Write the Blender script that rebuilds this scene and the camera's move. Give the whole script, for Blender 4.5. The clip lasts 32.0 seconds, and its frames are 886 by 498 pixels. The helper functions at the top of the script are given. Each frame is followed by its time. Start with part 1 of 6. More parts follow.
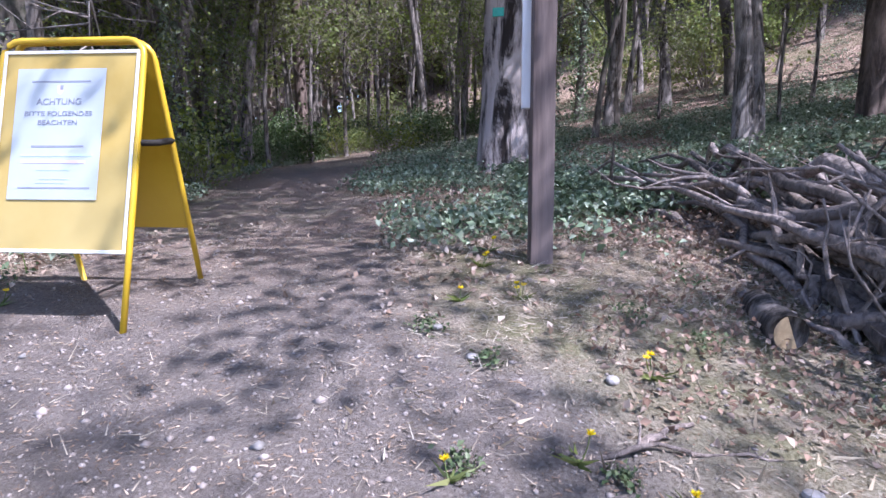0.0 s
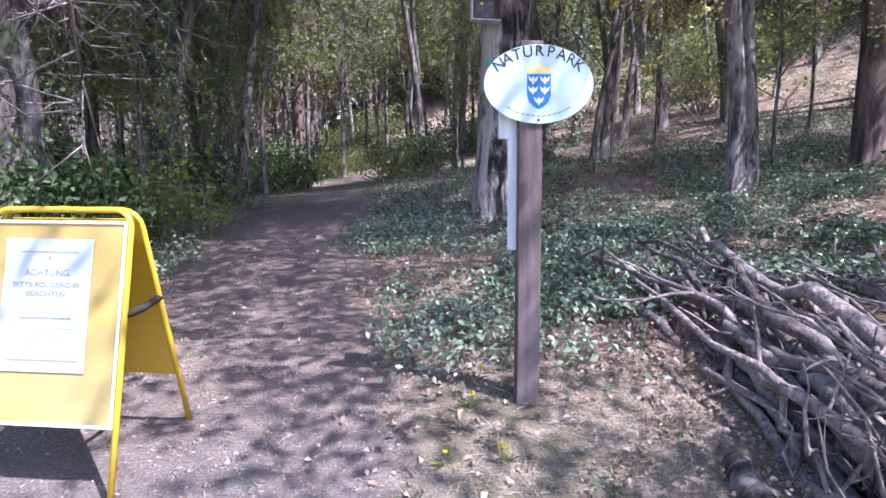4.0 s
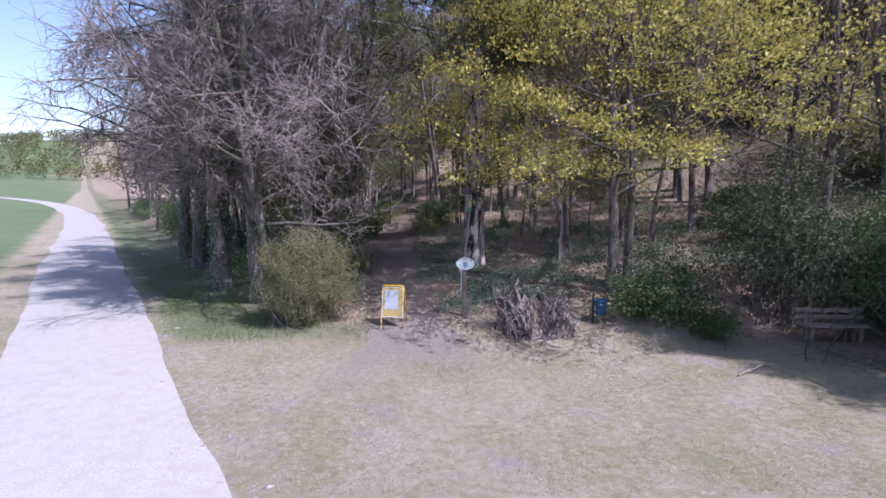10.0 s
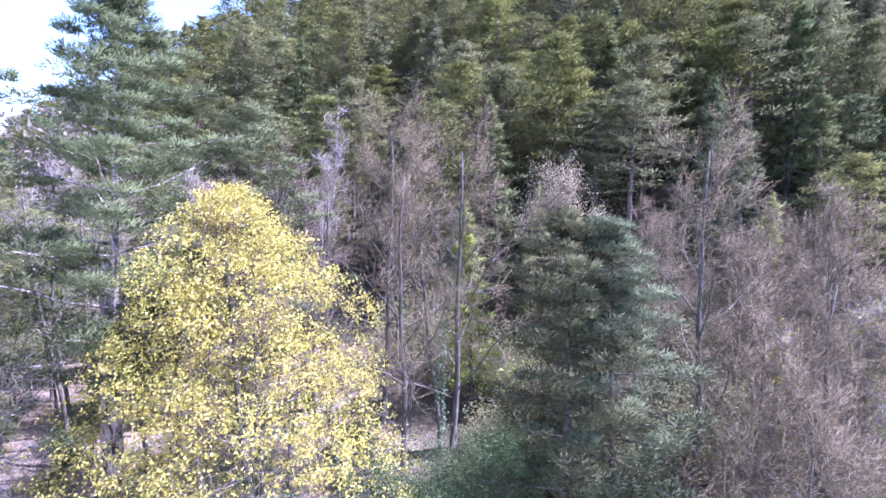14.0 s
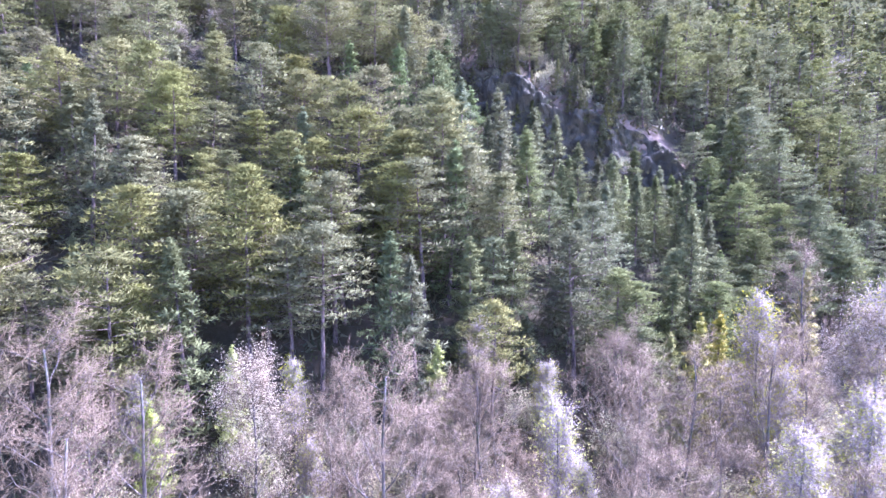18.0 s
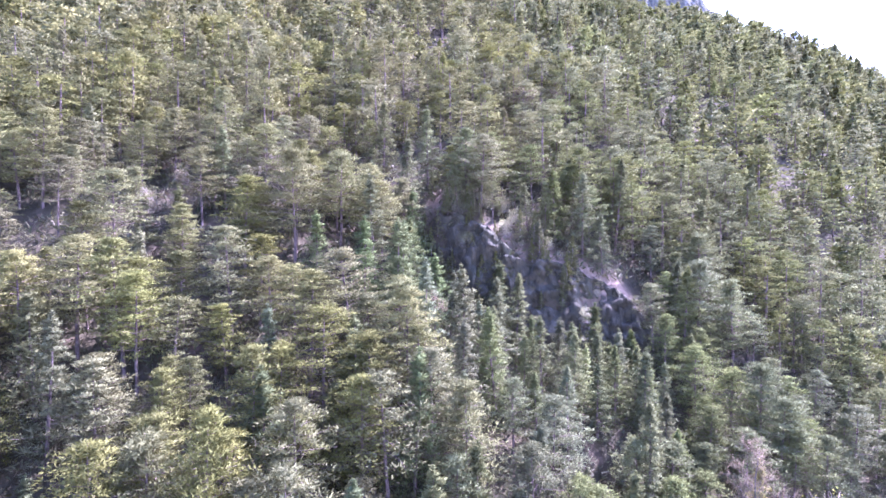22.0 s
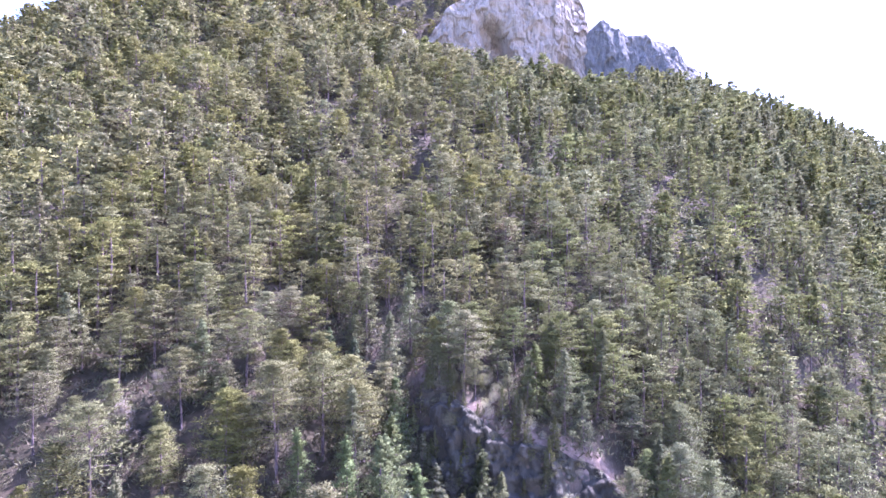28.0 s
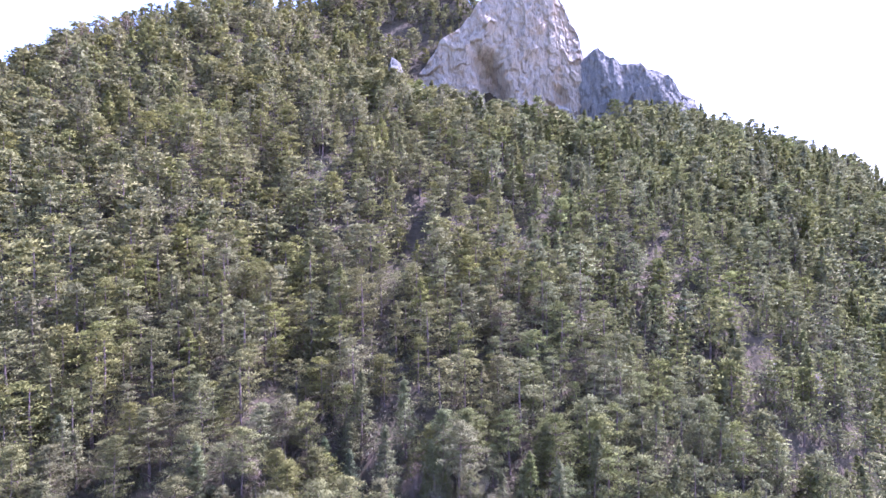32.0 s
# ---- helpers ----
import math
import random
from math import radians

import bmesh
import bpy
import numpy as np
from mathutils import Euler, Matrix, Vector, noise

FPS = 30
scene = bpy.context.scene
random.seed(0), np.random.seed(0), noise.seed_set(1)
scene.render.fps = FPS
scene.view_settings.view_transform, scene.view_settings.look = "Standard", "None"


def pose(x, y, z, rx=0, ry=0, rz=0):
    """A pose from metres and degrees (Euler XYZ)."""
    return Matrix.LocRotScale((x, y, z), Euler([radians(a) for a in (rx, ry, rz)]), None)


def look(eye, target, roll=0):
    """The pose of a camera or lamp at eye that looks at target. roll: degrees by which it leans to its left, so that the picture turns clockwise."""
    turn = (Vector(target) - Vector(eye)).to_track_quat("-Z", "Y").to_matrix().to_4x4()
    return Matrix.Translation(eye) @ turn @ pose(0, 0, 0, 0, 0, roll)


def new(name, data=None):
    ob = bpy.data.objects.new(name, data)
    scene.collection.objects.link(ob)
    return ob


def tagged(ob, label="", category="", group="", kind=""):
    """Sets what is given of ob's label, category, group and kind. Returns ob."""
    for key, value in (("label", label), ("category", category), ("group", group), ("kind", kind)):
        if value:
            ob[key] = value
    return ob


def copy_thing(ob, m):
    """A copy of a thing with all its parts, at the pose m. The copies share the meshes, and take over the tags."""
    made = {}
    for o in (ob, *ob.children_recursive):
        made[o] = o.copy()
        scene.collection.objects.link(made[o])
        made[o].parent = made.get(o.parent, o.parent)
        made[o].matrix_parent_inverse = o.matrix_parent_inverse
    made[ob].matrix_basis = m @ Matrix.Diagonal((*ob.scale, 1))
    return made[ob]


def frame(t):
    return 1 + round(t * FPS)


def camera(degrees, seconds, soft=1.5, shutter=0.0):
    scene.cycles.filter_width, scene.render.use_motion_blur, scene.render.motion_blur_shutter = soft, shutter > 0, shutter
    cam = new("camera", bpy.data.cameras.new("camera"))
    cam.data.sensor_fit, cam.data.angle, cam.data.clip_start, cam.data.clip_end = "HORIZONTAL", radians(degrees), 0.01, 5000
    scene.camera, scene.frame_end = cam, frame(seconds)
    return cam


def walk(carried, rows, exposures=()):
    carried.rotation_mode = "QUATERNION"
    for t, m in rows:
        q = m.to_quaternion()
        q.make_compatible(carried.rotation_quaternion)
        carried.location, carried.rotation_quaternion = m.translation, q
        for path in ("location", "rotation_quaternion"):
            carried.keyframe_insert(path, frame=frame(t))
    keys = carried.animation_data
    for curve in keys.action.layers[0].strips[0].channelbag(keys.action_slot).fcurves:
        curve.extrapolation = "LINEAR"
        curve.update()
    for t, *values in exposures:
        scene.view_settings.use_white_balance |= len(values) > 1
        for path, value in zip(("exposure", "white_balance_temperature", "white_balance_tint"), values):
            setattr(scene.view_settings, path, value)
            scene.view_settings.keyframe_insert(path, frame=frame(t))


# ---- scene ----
# camera: seconds, place in metres, turn in degrees
PATH = [
    (0.0, 0.000, 0.000, 0.380, 83.800, -0.398, 0.043),
    (0.5, 0.000, 0.009, 0.461, 83.800, -0.398, 0.043),
    (1.0, 0.027, 0.020, 0.568, 83.800, -0.387, 0.143),
    (1.5, 0.027, 0.035, 0.702, 83.900, -0.387, 0.143),
    (2.0, 0.027, 0.017, 0.786, 83.900, -0.387, 0.143),
    (2.5, 0.054, 0.023, 0.839, 83.900, -0.387, 0.143),
    (3.0, 0.054, 0.031, 0.920, 84.000, -0.387, 0.143),
    (3.5, 0.054, 0.037, 0.973, 84.000, -0.398, 0.043),
    (5.5, 0.081, 0.078, 1.349, 84.000, -0.309, -0.067),
    (6.0, 0.078, 0.075, 1.455, 83.980, -0.240, -0.120),
    (6.5, 0.070, -0.110, 1.640, 83.940, -0.140, -0.220),
    (7.0, 0.054, -0.784, 1.660, 83.900, -0.032, -0.298),
    (7.5, 0.000, -1.870, 1.669, 83.700, -0.011, -0.099),
    (8.0, -0.027, -3.363, 1.669, 83.700, -0.089, 0.110),
    (8.5, -0.027, -5.254, 1.766, 83.700, 0.043, 0.398),
    (9.0, -0.027, -7.443, 1.868, 83.700, 0.076, 0.696),
    (9.5, -0.027, -9.914, 2.625, 83.600, -0.024, 0.707),
    (10.0, 0.108, -12.483, 3.719, 83.301, -0.201, 0.927),
    (10.5, 0.108, -14.275, 4.973, 83.700, -0.475, 0.253),
    (11.0, 0.189, -14.973, 6.298, 84.513, -0.708, -3.746),
    (11.5, 0.243, -15.248, 7.523, 85.375, -0.659, -8.881),
    (12.0, 0.270, -15.314, 8.915, 85.390, -0.723, -14.204),
    (12.5, 0.216, -15.445, 10.206, 85.764, -0.594, -19.746),
    (13.0, 0.243, -15.520, 11.517, 86.083, -0.526, -25.077),
    (13.5, 0.243, -15.592, 12.856, 86.222, -0.389, -29.909),
    (14.0, 0.243, -15.688, 14.224, 86.327, -0.321, -33.526),
    (14.5, 0.189, -15.754, 15.616, 86.358, -0.248, -37.240),
    (16.5, 0.205, -16.080, 21.061, 84.700, -0.000, -53.200),
    (17.0, 0.200, -16.157, 22.405, 84.611, -0.043, -56.912),
    (17.5, 0.276, -16.245, 23.744, 84.543, -0.075, -60.524),
    (18.0, 0.324, -16.209, 25.020, 84.598, -0.114, -64.236),
    (18.5, 0.319, -16.285, 26.364, 84.534, -0.086, -66.146),
    (19.0, 0.348, -16.336, 28.171, 84.538, -0.004, -66.354),
    (19.5, 0.343, -16.412, 30.156, 84.840, -0.013, -66.453),
    (20.0, 0.400, -16.587, 32.025, 86.245, -0.031, -66.653),
    (20.5, 0.407, -16.581, 34.005, 87.049, 0.050, -66.861),
    (21.0, 0.479, -16.672, 35.927, 87.553, 0.132, -67.069),
    (21.5, 0.586, -16.809, 37.848, 88.356, 0.123, -67.168),
    (22.0, 0.585, -16.810, 39.713, 88.358, 0.213, -67.277),
    (22.5, 0.703, -16.867, 41.629, 88.360, 0.205, -67.377),
    (23.0, 0.776, -16.957, 43.551, 88.365, 0.286, -67.585),
    (23.5, 0.817, -16.998, 45.531, 88.367, 0.277, -67.684),
    (24.0, 0.825, -16.993, 47.510, 88.372, 0.259, -67.883),
    (24.5, 0.866, -17.034, 49.490, 88.472, 0.359, -67.892),
    (25.0, 0.930, -17.131, 51.296, 89.374, 0.450, -68.001),
    (25.5, 0.972, -17.172, 53.276, 89.379, 0.432, -68.200),
    (27.5, 1.228, -17.271, 61.126, 89.088, 0.595, -68.616),
    (28.0, 1.274, -17.309, 63.163, 89.091, 0.586, -68.715),
    (28.5, 1.358, -17.319, 65.080, 88.993, 0.677, -68.824),
    (29.0, 1.400, -17.360, 67.060, 88.995, 0.668, -68.923),
    (29.5, 1.437, -17.404, 68.982, 88.995, 0.768, -68.932),
    (30.0, 1.534, -17.404, 71.071, 88.998, 0.759, -69.032),
    (30.5, 1.530, -17.480, 73.056, 88.898, 0.759, -69.032),
    (31.0, 1.610, -17.564, 75.094, 88.900, 0.750, -69.131),
    (31.5, 1.659, -17.527, 77.010, 88.800, 0.850, -69.140),
    (32.0, 1.701, -17.569, 78.990, 88.800, 0.850, -69.140),
]
cam = camera(78.0, 32.0, 1.5, 0.2)
walk(cam, [(t, pose(*p)) for t, *p in PATH], [(0.0, 1.62, 5500, 25), (2.0, 1.70, 5500, 27), (3.0, 1.82, 5500, 27), (6.0, 2.2, 5540, 30), (8.0, 2.0, 5480, 29), (9.0, 1.24, 5520, 31), (10.0, 0.88, 5560, 32), (11.0, 0.86, 5560, 33), (12.0, 1.95, 5310, 38), (13.0, 2.27, 5180, 39), (14.0, 2.44, 5020, 41), (16.0, 2.83, 4950, 45), (18.5, 3.29, 4990, 51), (22.0, 3.41, 5130, 58), (26.0, 3.34, 5170, 60), (32.0, 2.82, 5210, 55)])

# ---- light ----
SUN_AZ, SUN_EL = radians(124), radians(56)
world = bpy.data.worlds.new("sky")
scene.world = world
world.use_nodes = True
wn = world.node_tree
sky = wn.nodes.new("ShaderNodeTexSky")
sky.sky_type, sky.sun_disc = "NISHITA", False
sky.sun_elevation, sky.sun_rotation = SUN_EL, SUN_AZ
sky.air_density, sky.dust_density, sky.ozone_density = 1.15, 0.9, 1.2
wn.nodes["Background"].inputs["Strength"].default_value = 0.11
wn.links.new(sky.outputs["Color"], wn.nodes["Background"].inputs["Color"])
sun = new("sun", bpy.data.lights.new("sun", "SUN"))
sun.data.energy, sun.data.angle, sun.data.color = 4.2, radians(0.55), (1.0, 0.96, 0.9)
SUN_WAY = Vector((math.sin(SUN_AZ) * math.cos(SUN_EL), math.cos(SUN_AZ) * math.cos(SUN_EL), math.sin(SUN_EL)))
sun.matrix_world = look(SUN_WAY * 400, (0, 0, 0))

rng = np.random.default_rng(7)


# ---- mesh helpers ----
def mesh_np(name, V, F, smooth=False):
    """A mesh from an (n, 3) array of corners and an (m, k) array of faces."""
    V, F = np.asarray(V, dtype=np.float32), np.asarray(F, dtype=np.int32)
    me = bpy.data.meshes.new(name)
    me.vertices.add(len(V))
    me.vertices.foreach_set("co", V.ravel())
    me.loops.add(F.size)
    me.loops.foreach_set("vertex_index", F.ravel())
    me.polygons.add(len(F))
    me.polygons.foreach_set("loop_start", np.arange(len(F), dtype=np.int32) * F.shape[1])
    if smooth:
        me.polygons.foreach_set("use_smooth", np.ones(len(F), dtype=bool))
    me.update(calc_edges=True)
    return me


def part(name, data, material, parent=None, label=""):
    """Links a mesh, or a bmesh, as one object under a thing or a part."""
    if isinstance(data, bmesh.types.BMesh):
        me = bpy.data.meshes.new(name)
        data.to_mesh(me)
        data.free()
        data = me
    if material and not data.materials:
        data.materials.append(material)
    ob = new(name, data)
    ob.parent = parent
    if label:
        ob["label"] = label
    return ob


def thing(name, label, category, group="", kind="", at=None):
    ob = new(name)
    ob.empty_display_size = 0.2
    if at is not None:
        ob.matrix_basis = at
    return tagged(ob, label, category, group, kind)


def join(pieces):
    """Several (V, F) pairs as one."""
    n, VV, FF = 0, [], []
    for V, F in pieces:
        VV.append(V)
        FF.append(np.asarray(F) + n)
        n += len(V)
    return np.concatenate(VV), np.concatenate(FF)


def unit(a):
    return a / np.maximum(np.linalg.norm(a, axis=-1, keepdims=True), 1e-9)


def tube(pts, radii, sides=6, cap=True):
    """A tapering tube of quads through the points."""
    pts, radii = np.asarray(pts, float), np.asarray(radii, float)
    d = unit(np.gradient(pts, axis=0))
    ref = np.where(np.abs(d[:, 2:3]) > 0.9, [[1.0, 0, 0]], [[0, 0, 1.0]])
    a = unit(np.cross(d, ref))
    b = np.cross(d, a)
    ang = np.arange(sides) * 2 * np.pi / sides
    ring = a[:, None] * np.cos(ang)[None, :, None] + b[:, None] * np.sin(ang)[None, :, None]
    V = (pts[:, None] + ring * radii[:, None, None]).reshape(-1, 3)
    n = len(pts)
    i, j = np.meshgrid(np.arange(n - 1), np.arange(sides), indexing="ij")
    k = (j + 1) % sides
    F = np.stack([i * sides + j, i * sides + k, (i + 1) * sides + k, (i + 1) * sides + j], -1).reshape(-1, 4)
    if cap and sides >= 4:
        for base in (0, (n - 1) * sides):
            c = len(V)
            V = np.concatenate([V, pts[[0 if base == 0 else n - 1]]])
            q = np.arange(0, sides, 2)
            F = np.concatenate([F, np.stack([np.full(len(q), c), base + q, base + (q + 1) % sides, base + (q + 2) % sides], -1)])
    return V, F


def cones(P, D, L, r):
    """Thin three-sided twigs: foot, way, length, radius. Triangles."""
    n = len(P)
    D = unit(D)
    ref = np.where(np.abs(D[:, 2:3]) > 0.9, [[1.0, 0, 0]], [[0, 0, 1.0]])
    a = unit(np.cross(D, ref))
    b = np.cross(D, a)
    V = np.empty((n, 4, 3))
    for k in range(3):
        w = k * 2.0944
        V[:, k] = P + (a * math.cos(w) + b * math.sin(w)) * r[:, None]
    V[:, 3] = P + D * L[:, None]
    o = np.arange(n)[:, None] * 4
    F = np.concatenate([o + [[0, 1, 3]], o + [[1, 2, 3]], o + [[2, 0, 3]]])
    return V.reshape(-1, 3), F


def blades(P, D, L, w, rg, flat=0.0):
    """Flat needles or grass blades: one triangle each."""
    n = len(P)
    D = unit(D)
    s = unit(np.cross(D, rg.normal(size=(n, 3)) * (1 - flat) + np.array([0, 0, 2.2]) * flat)) * w[:, None]
    V = np.stack([P - s, P + s, P + D * L[:, None]], 1).reshape(-1, 3)
    return V, np.arange(3 * n).reshape(-1, 3)


def leaves(P, size, rg, up=0.5, fold=0.25):
    """Folded, pointed leaves of two triangles on four corners."""
    n = len(P)
    N = unit(rg.normal(size=(n, 3)) + [0, 0, up])
    T = unit(np.cross(N, rg.normal(size=(n, 3))))
    B = np.cross(N, T)
    s = size[:, None]
    V = np.stack([P - T * s * .55, P + B * s * .36 + N * s * fold, P + T * s * .55, P - B * s * .36 + N * s * fold], 1)
    o = np.arange(n)[:, None] * 4
    F = np.concatenate([o + [[0, 1, 2]], o + [[0, 2, 3]]])
    return V.reshape(-1, 3), F


def tris(V, F):
    F = np.asarray(F)
    return (V, F) if F.shape[1] == 3 else (V, np.concatenate([F[:, [0, 1, 2]], F[:, [0, 2, 3]]]))


def box(sx, sy, sz, bevel=0.0, at=(0, 0, 0), rot=None, seg=1):
    bm = bmesh.new()
    bmesh.ops.create_cube(bm, size=1)
    bmesh.ops.scale(bm, vec=(sx, sy, sz), verts=bm.verts)
    if bevel:
        bmesh.ops.bevel(bm, geom=bm.edges[:], offset=bevel, segments=seg, affect="EDGES", profile=0.6)
    m = Matrix.Translation(at)
    if rot is not None:
        m = m @ Euler([radians(a) for a in rot]).to_matrix().to_4x4()
    bmesh.ops.transform(bm, matrix=m, verts=bm.verts)
    return bm


def rod(pts, radius, sides=8):
    r = radius if hasattr(radius, "__len__") else [radius] * len(pts)
    V, F = tube(pts, r, sides)
    return mesh_np("rod", V, F, True)


def fbm(x, y, scale, seed=0, octaves=4):
    """Smooth value noise over the plan, about -1 to 1, on arrays."""
    out, amp, tot = 0, 1.0, 0
    for o in range(octaves):
        g = np.random.default_rng(seed * 17 + o).uniform(-1, 1, (64, 64))
        u, v = x / scale * 2 ** o + 11.3 * o, y / scale * 2 ** o + 7.7 * o
        i, j = np.floor(u).astype(int), np.floor(v).astype(int)
        fu, fv = u - i, v - j
        fu, fv = fu * fu * (3 - 2 * fu), fv * fv * (3 - 2 * fv)
        a = g[i % 64, j % 64] * (1 - fu) + g[(i + 1) % 64, j % 64] * fu
        b = g[i % 64, (j + 1) % 64] * (1 - fu) + g[(i + 1) % 64, (j + 1) % 64] * fu
        out, tot, amp = out + amp * (a * (1 - fv) + b * fv), tot + amp, amp * .5
    return out / tot * 1.6


def smooth(a, lo, hi):
    u = np.clip((a - lo) / (hi - lo), 0, 1)
    return u * u * (3 - 2 * u)


# ---- the land ----
def road_side(x, y):
    """Metres to the forest side of the gravel road's edge line, negative on the road."""
    return (x + 5) * .830 + (y + 3) * .558


BAND_A, BAND_B = np.array([73.0, 15.0]), np.array([74.5, -16.0])


def band(x, y):
    """The rock band in the gully: distance behind its edge, and a weight along it."""
    d = BAND_B - BAND_A
    n = np.array([-d[1], d[0]]) / np.hypot(*d)
    if n[0] < 0:
        n = -n
    s = ((x - BAND_A[0]) * d[0] + (y - BAND_A[1]) * d[1]) / (d @ d)
    p = (x - BAND_A[0]) * n[0] + (y - BAND_A[1]) * n[1] + 3.0 * np.sin(s * 5.0) - 1.2 * fbm(x, y, 6, 31)
    w = smooth(s, -.10, .12) * (1 - smooth(s, .74, 1.06))
    return p, w


def land(x, y, fine=True):
    x, y = np.asarray(x, float), np.asarray(y, float)
    a = x * math.cos(.09686) + y * math.sin(.09686)
    q = -x * math.sin(.09686) + y * math.cos(.09686)
    s = 9.28 * np.logaddexp(0, (a - 28.46 + .78564 * q - .00272 * q * q) / 9.28)
    z = np.maximum(.93956 - .00111 * q, .15) * s * np.exp(-.00208 * s)
    w = smooth(np.maximum(y - .38 * smooth(x, .4, 1.4) * (1 - smooth(x, 6, 9)) - 2.1 * smooth(x, 5.5, 9), .35 * (x - 13)), .3, 3.2) * smooth(road_side(x, y), 1.5, 5.5)
    w = np.maximum(w, np.clip((z - 3) / 3, 0, 1))
    z = (1 - w) * -.42 + w * (z - .5 * np.exp(-((y - 3) / 6) ** 2 - (x / 14) ** 2))
    z = z + 62 * np.exp(-((x - 190) / 100) ** 2 - ((y - 215) / 110) ** 2)
    lat, dist = (x - 1.7) * .357 - (y + 17.6) * .934, (x - 1.7) * .934 + (y + 17.6) * .357
    z = z + 14 * np.exp(-((lat + 98) / 30) ** 2 - ((dist - 268) / 40) ** 2)
    z = z + 80 * np.exp(-((np.minimum(lat, -30) + 30) / 74) ** 2 - ((dist - 335) / 55) ** 2) * (1 - smooth(lat, 12, 48))
    z = z - 9 * np.exp(-((lat - 25) / 46) ** 2 - ((dist - 238) / 26) ** 2) - 18 * np.exp(-((lat - 17) / 28) ** 2 - ((dist - 234) / 25) ** 2)
    z = z - 5 * np.exp(-((lat + 12 + .45 * (dist - 66)) / 6) ** 2) * smooth(dist, 62, 76) * (1 - smooth(dist, 130, 180))
    z = z + 4.5 * fbm(lat + .3 * dist, .35 * dist, 38, 8) * smooth(dist, 86, 120) * (1 - smooth(dist, 205, 235))
    past = np.hypot(x, y + 17) - 295 - 75 * (1 - smooth(lat, 0, 50))
    k = smooth(lat, 50, 95)
    past = past * (1 - k) + k * (dist - 266 - .7 * np.clip(lat - 165, 0, 200))
    z = z - 12 * np.logaddexp(0, past / 12)
    z = np.maximum(z, -2.0)
    p, bw = band(x, y)
    z = z + bw * (2.0 * smooth(p, -1.5, 2.0) * (1 - smooth(p, 3, 16)) - 7.5 * smooth(p, -15, -5) * (1 - smooth(p, -3.4, .6)))
    far = np.exp(-((x + 640) / 330) ** 2 - ((y - 960) / 230) ** 2) * 84 + np.exp(-((x + 1150) / 260) ** 2 - ((y - 420) / 330) ** 2) * 80
    z = z + far
    if fine:
        hill = smooth(z, 3, 12)
        z = z + hill * (1.1 * fbm(x, y, 22, 3) + .5 * fbm(x, y, 6, 4))
        z = z + (1 - hill) * (.018 * fbm(x, y, 1.6, 5) + .012 * fbm(x, y, .35, 6)) * smooth(np.hypot(x, y), 0, .5)
    return z


def trail_x(y):
    """The middle of the footpath at y."""
    return np.interp(y, (1.2, 3, 5, 7.3, 9.2, 12.3, 17.5, 21, 24, 30, 40), (-.85, -1.2, -1.72, -2.2, -2.36, -2.75, -2.6, -1.75, -.2, 3.2, 8))


def trail(x, y):
    half = np.where(y < 3, .95 + .22 * np.maximum(3 - y, 0), .98 + .012 * np.clip(y - 3, 0, 14))
    e = np.abs(x - trail_x(np.maximum(y, 1.2))) / half + .22 * fbm(x, y, .7, 9)
    return (1 - smooth(e, .8, 1.12)) * smooth(y + .8 * fbm(x, y, 2.2, 19) - .25 * x, -2.0, 1.6) * (1 - smooth(y, 30, 36))


def spaced(lo, hi, f0, f1, fine, mid, m0, m1):
    """Grid lines: fine from f0 to f1, then growing to mid between m0 and m1, then ever wider."""
    right, left = [f1], [f0]
    for side, end, m in ((right, hi, m1), (left, lo, m0)):
        sgn = 1 if end > side[0] else -1
        step = fine
        while (side[-1] - end) * sgn < 0:
            step = min(step * 1.12, mid) if (side[-1] - m) * sgn < 0 else step * 1.09
            side.append(side[-1] + sgn * step)
    return np.array(left[::-1] + list(np.arange(f0 + fine, f1 - fine * .5, fine)) + right)


gx = spaced(-2600, 2600, -8, 9, .14, 1.35, -22, 150)
gy = spaced(-2600, 2600, -9, 10, .14, 1.35, -48, 115)
GX, GY = np.meshgrid(gx, gy, indexing="ij")
GZ = land(GX, GY)
nx, ny = len(gx), len(gy)
ii, jj = np.meshgrid(np.arange(nx - 1), np.arange(ny - 1), indexing="ij")
quads = np.stack([ii * ny + jj, (ii + 1) * ny + jj, (ii + 1) * ny + jj + 1, ii * ny + jj + 1], -1).reshape(-1, 4)
ground_mesh = mesh_np("ground", np.stack([GX, GY, GZ], -1).reshape(-1, 3), quads, True)


def attribute(me, name, values):
    at = me.attributes.new(name, "FLOAT", "POINT")
    at.data.foreach_set("value", np.asarray(values, np.float32).ravel())


pb, wb = band(GX, GY)
rs = road_side(GX, GY)
inwood = smooth(np.maximum(GY, .35 * (GX - 9)), 1.6, 3.6) * smooth(rs, 2.2, 5.0)
inwood = np.maximum(inwood, smooth(GZ, 1.5, 4) * (GX > -70))
# deep shade round the benches, put into the ground colour as litter
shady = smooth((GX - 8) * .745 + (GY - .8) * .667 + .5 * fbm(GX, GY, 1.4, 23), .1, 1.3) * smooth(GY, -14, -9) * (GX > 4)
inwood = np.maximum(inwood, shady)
attribute(ground_mesh, "trail", trail(GX, GY))
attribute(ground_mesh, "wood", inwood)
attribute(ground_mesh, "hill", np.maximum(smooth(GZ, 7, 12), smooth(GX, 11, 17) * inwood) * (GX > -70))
attribute(ground_mesh, "bare_soil", wb * np.exp(-((pb - 1.0) / 1.0) ** 2) * smooth(fbm(GX, GY, 5, 33), -.35, .35))


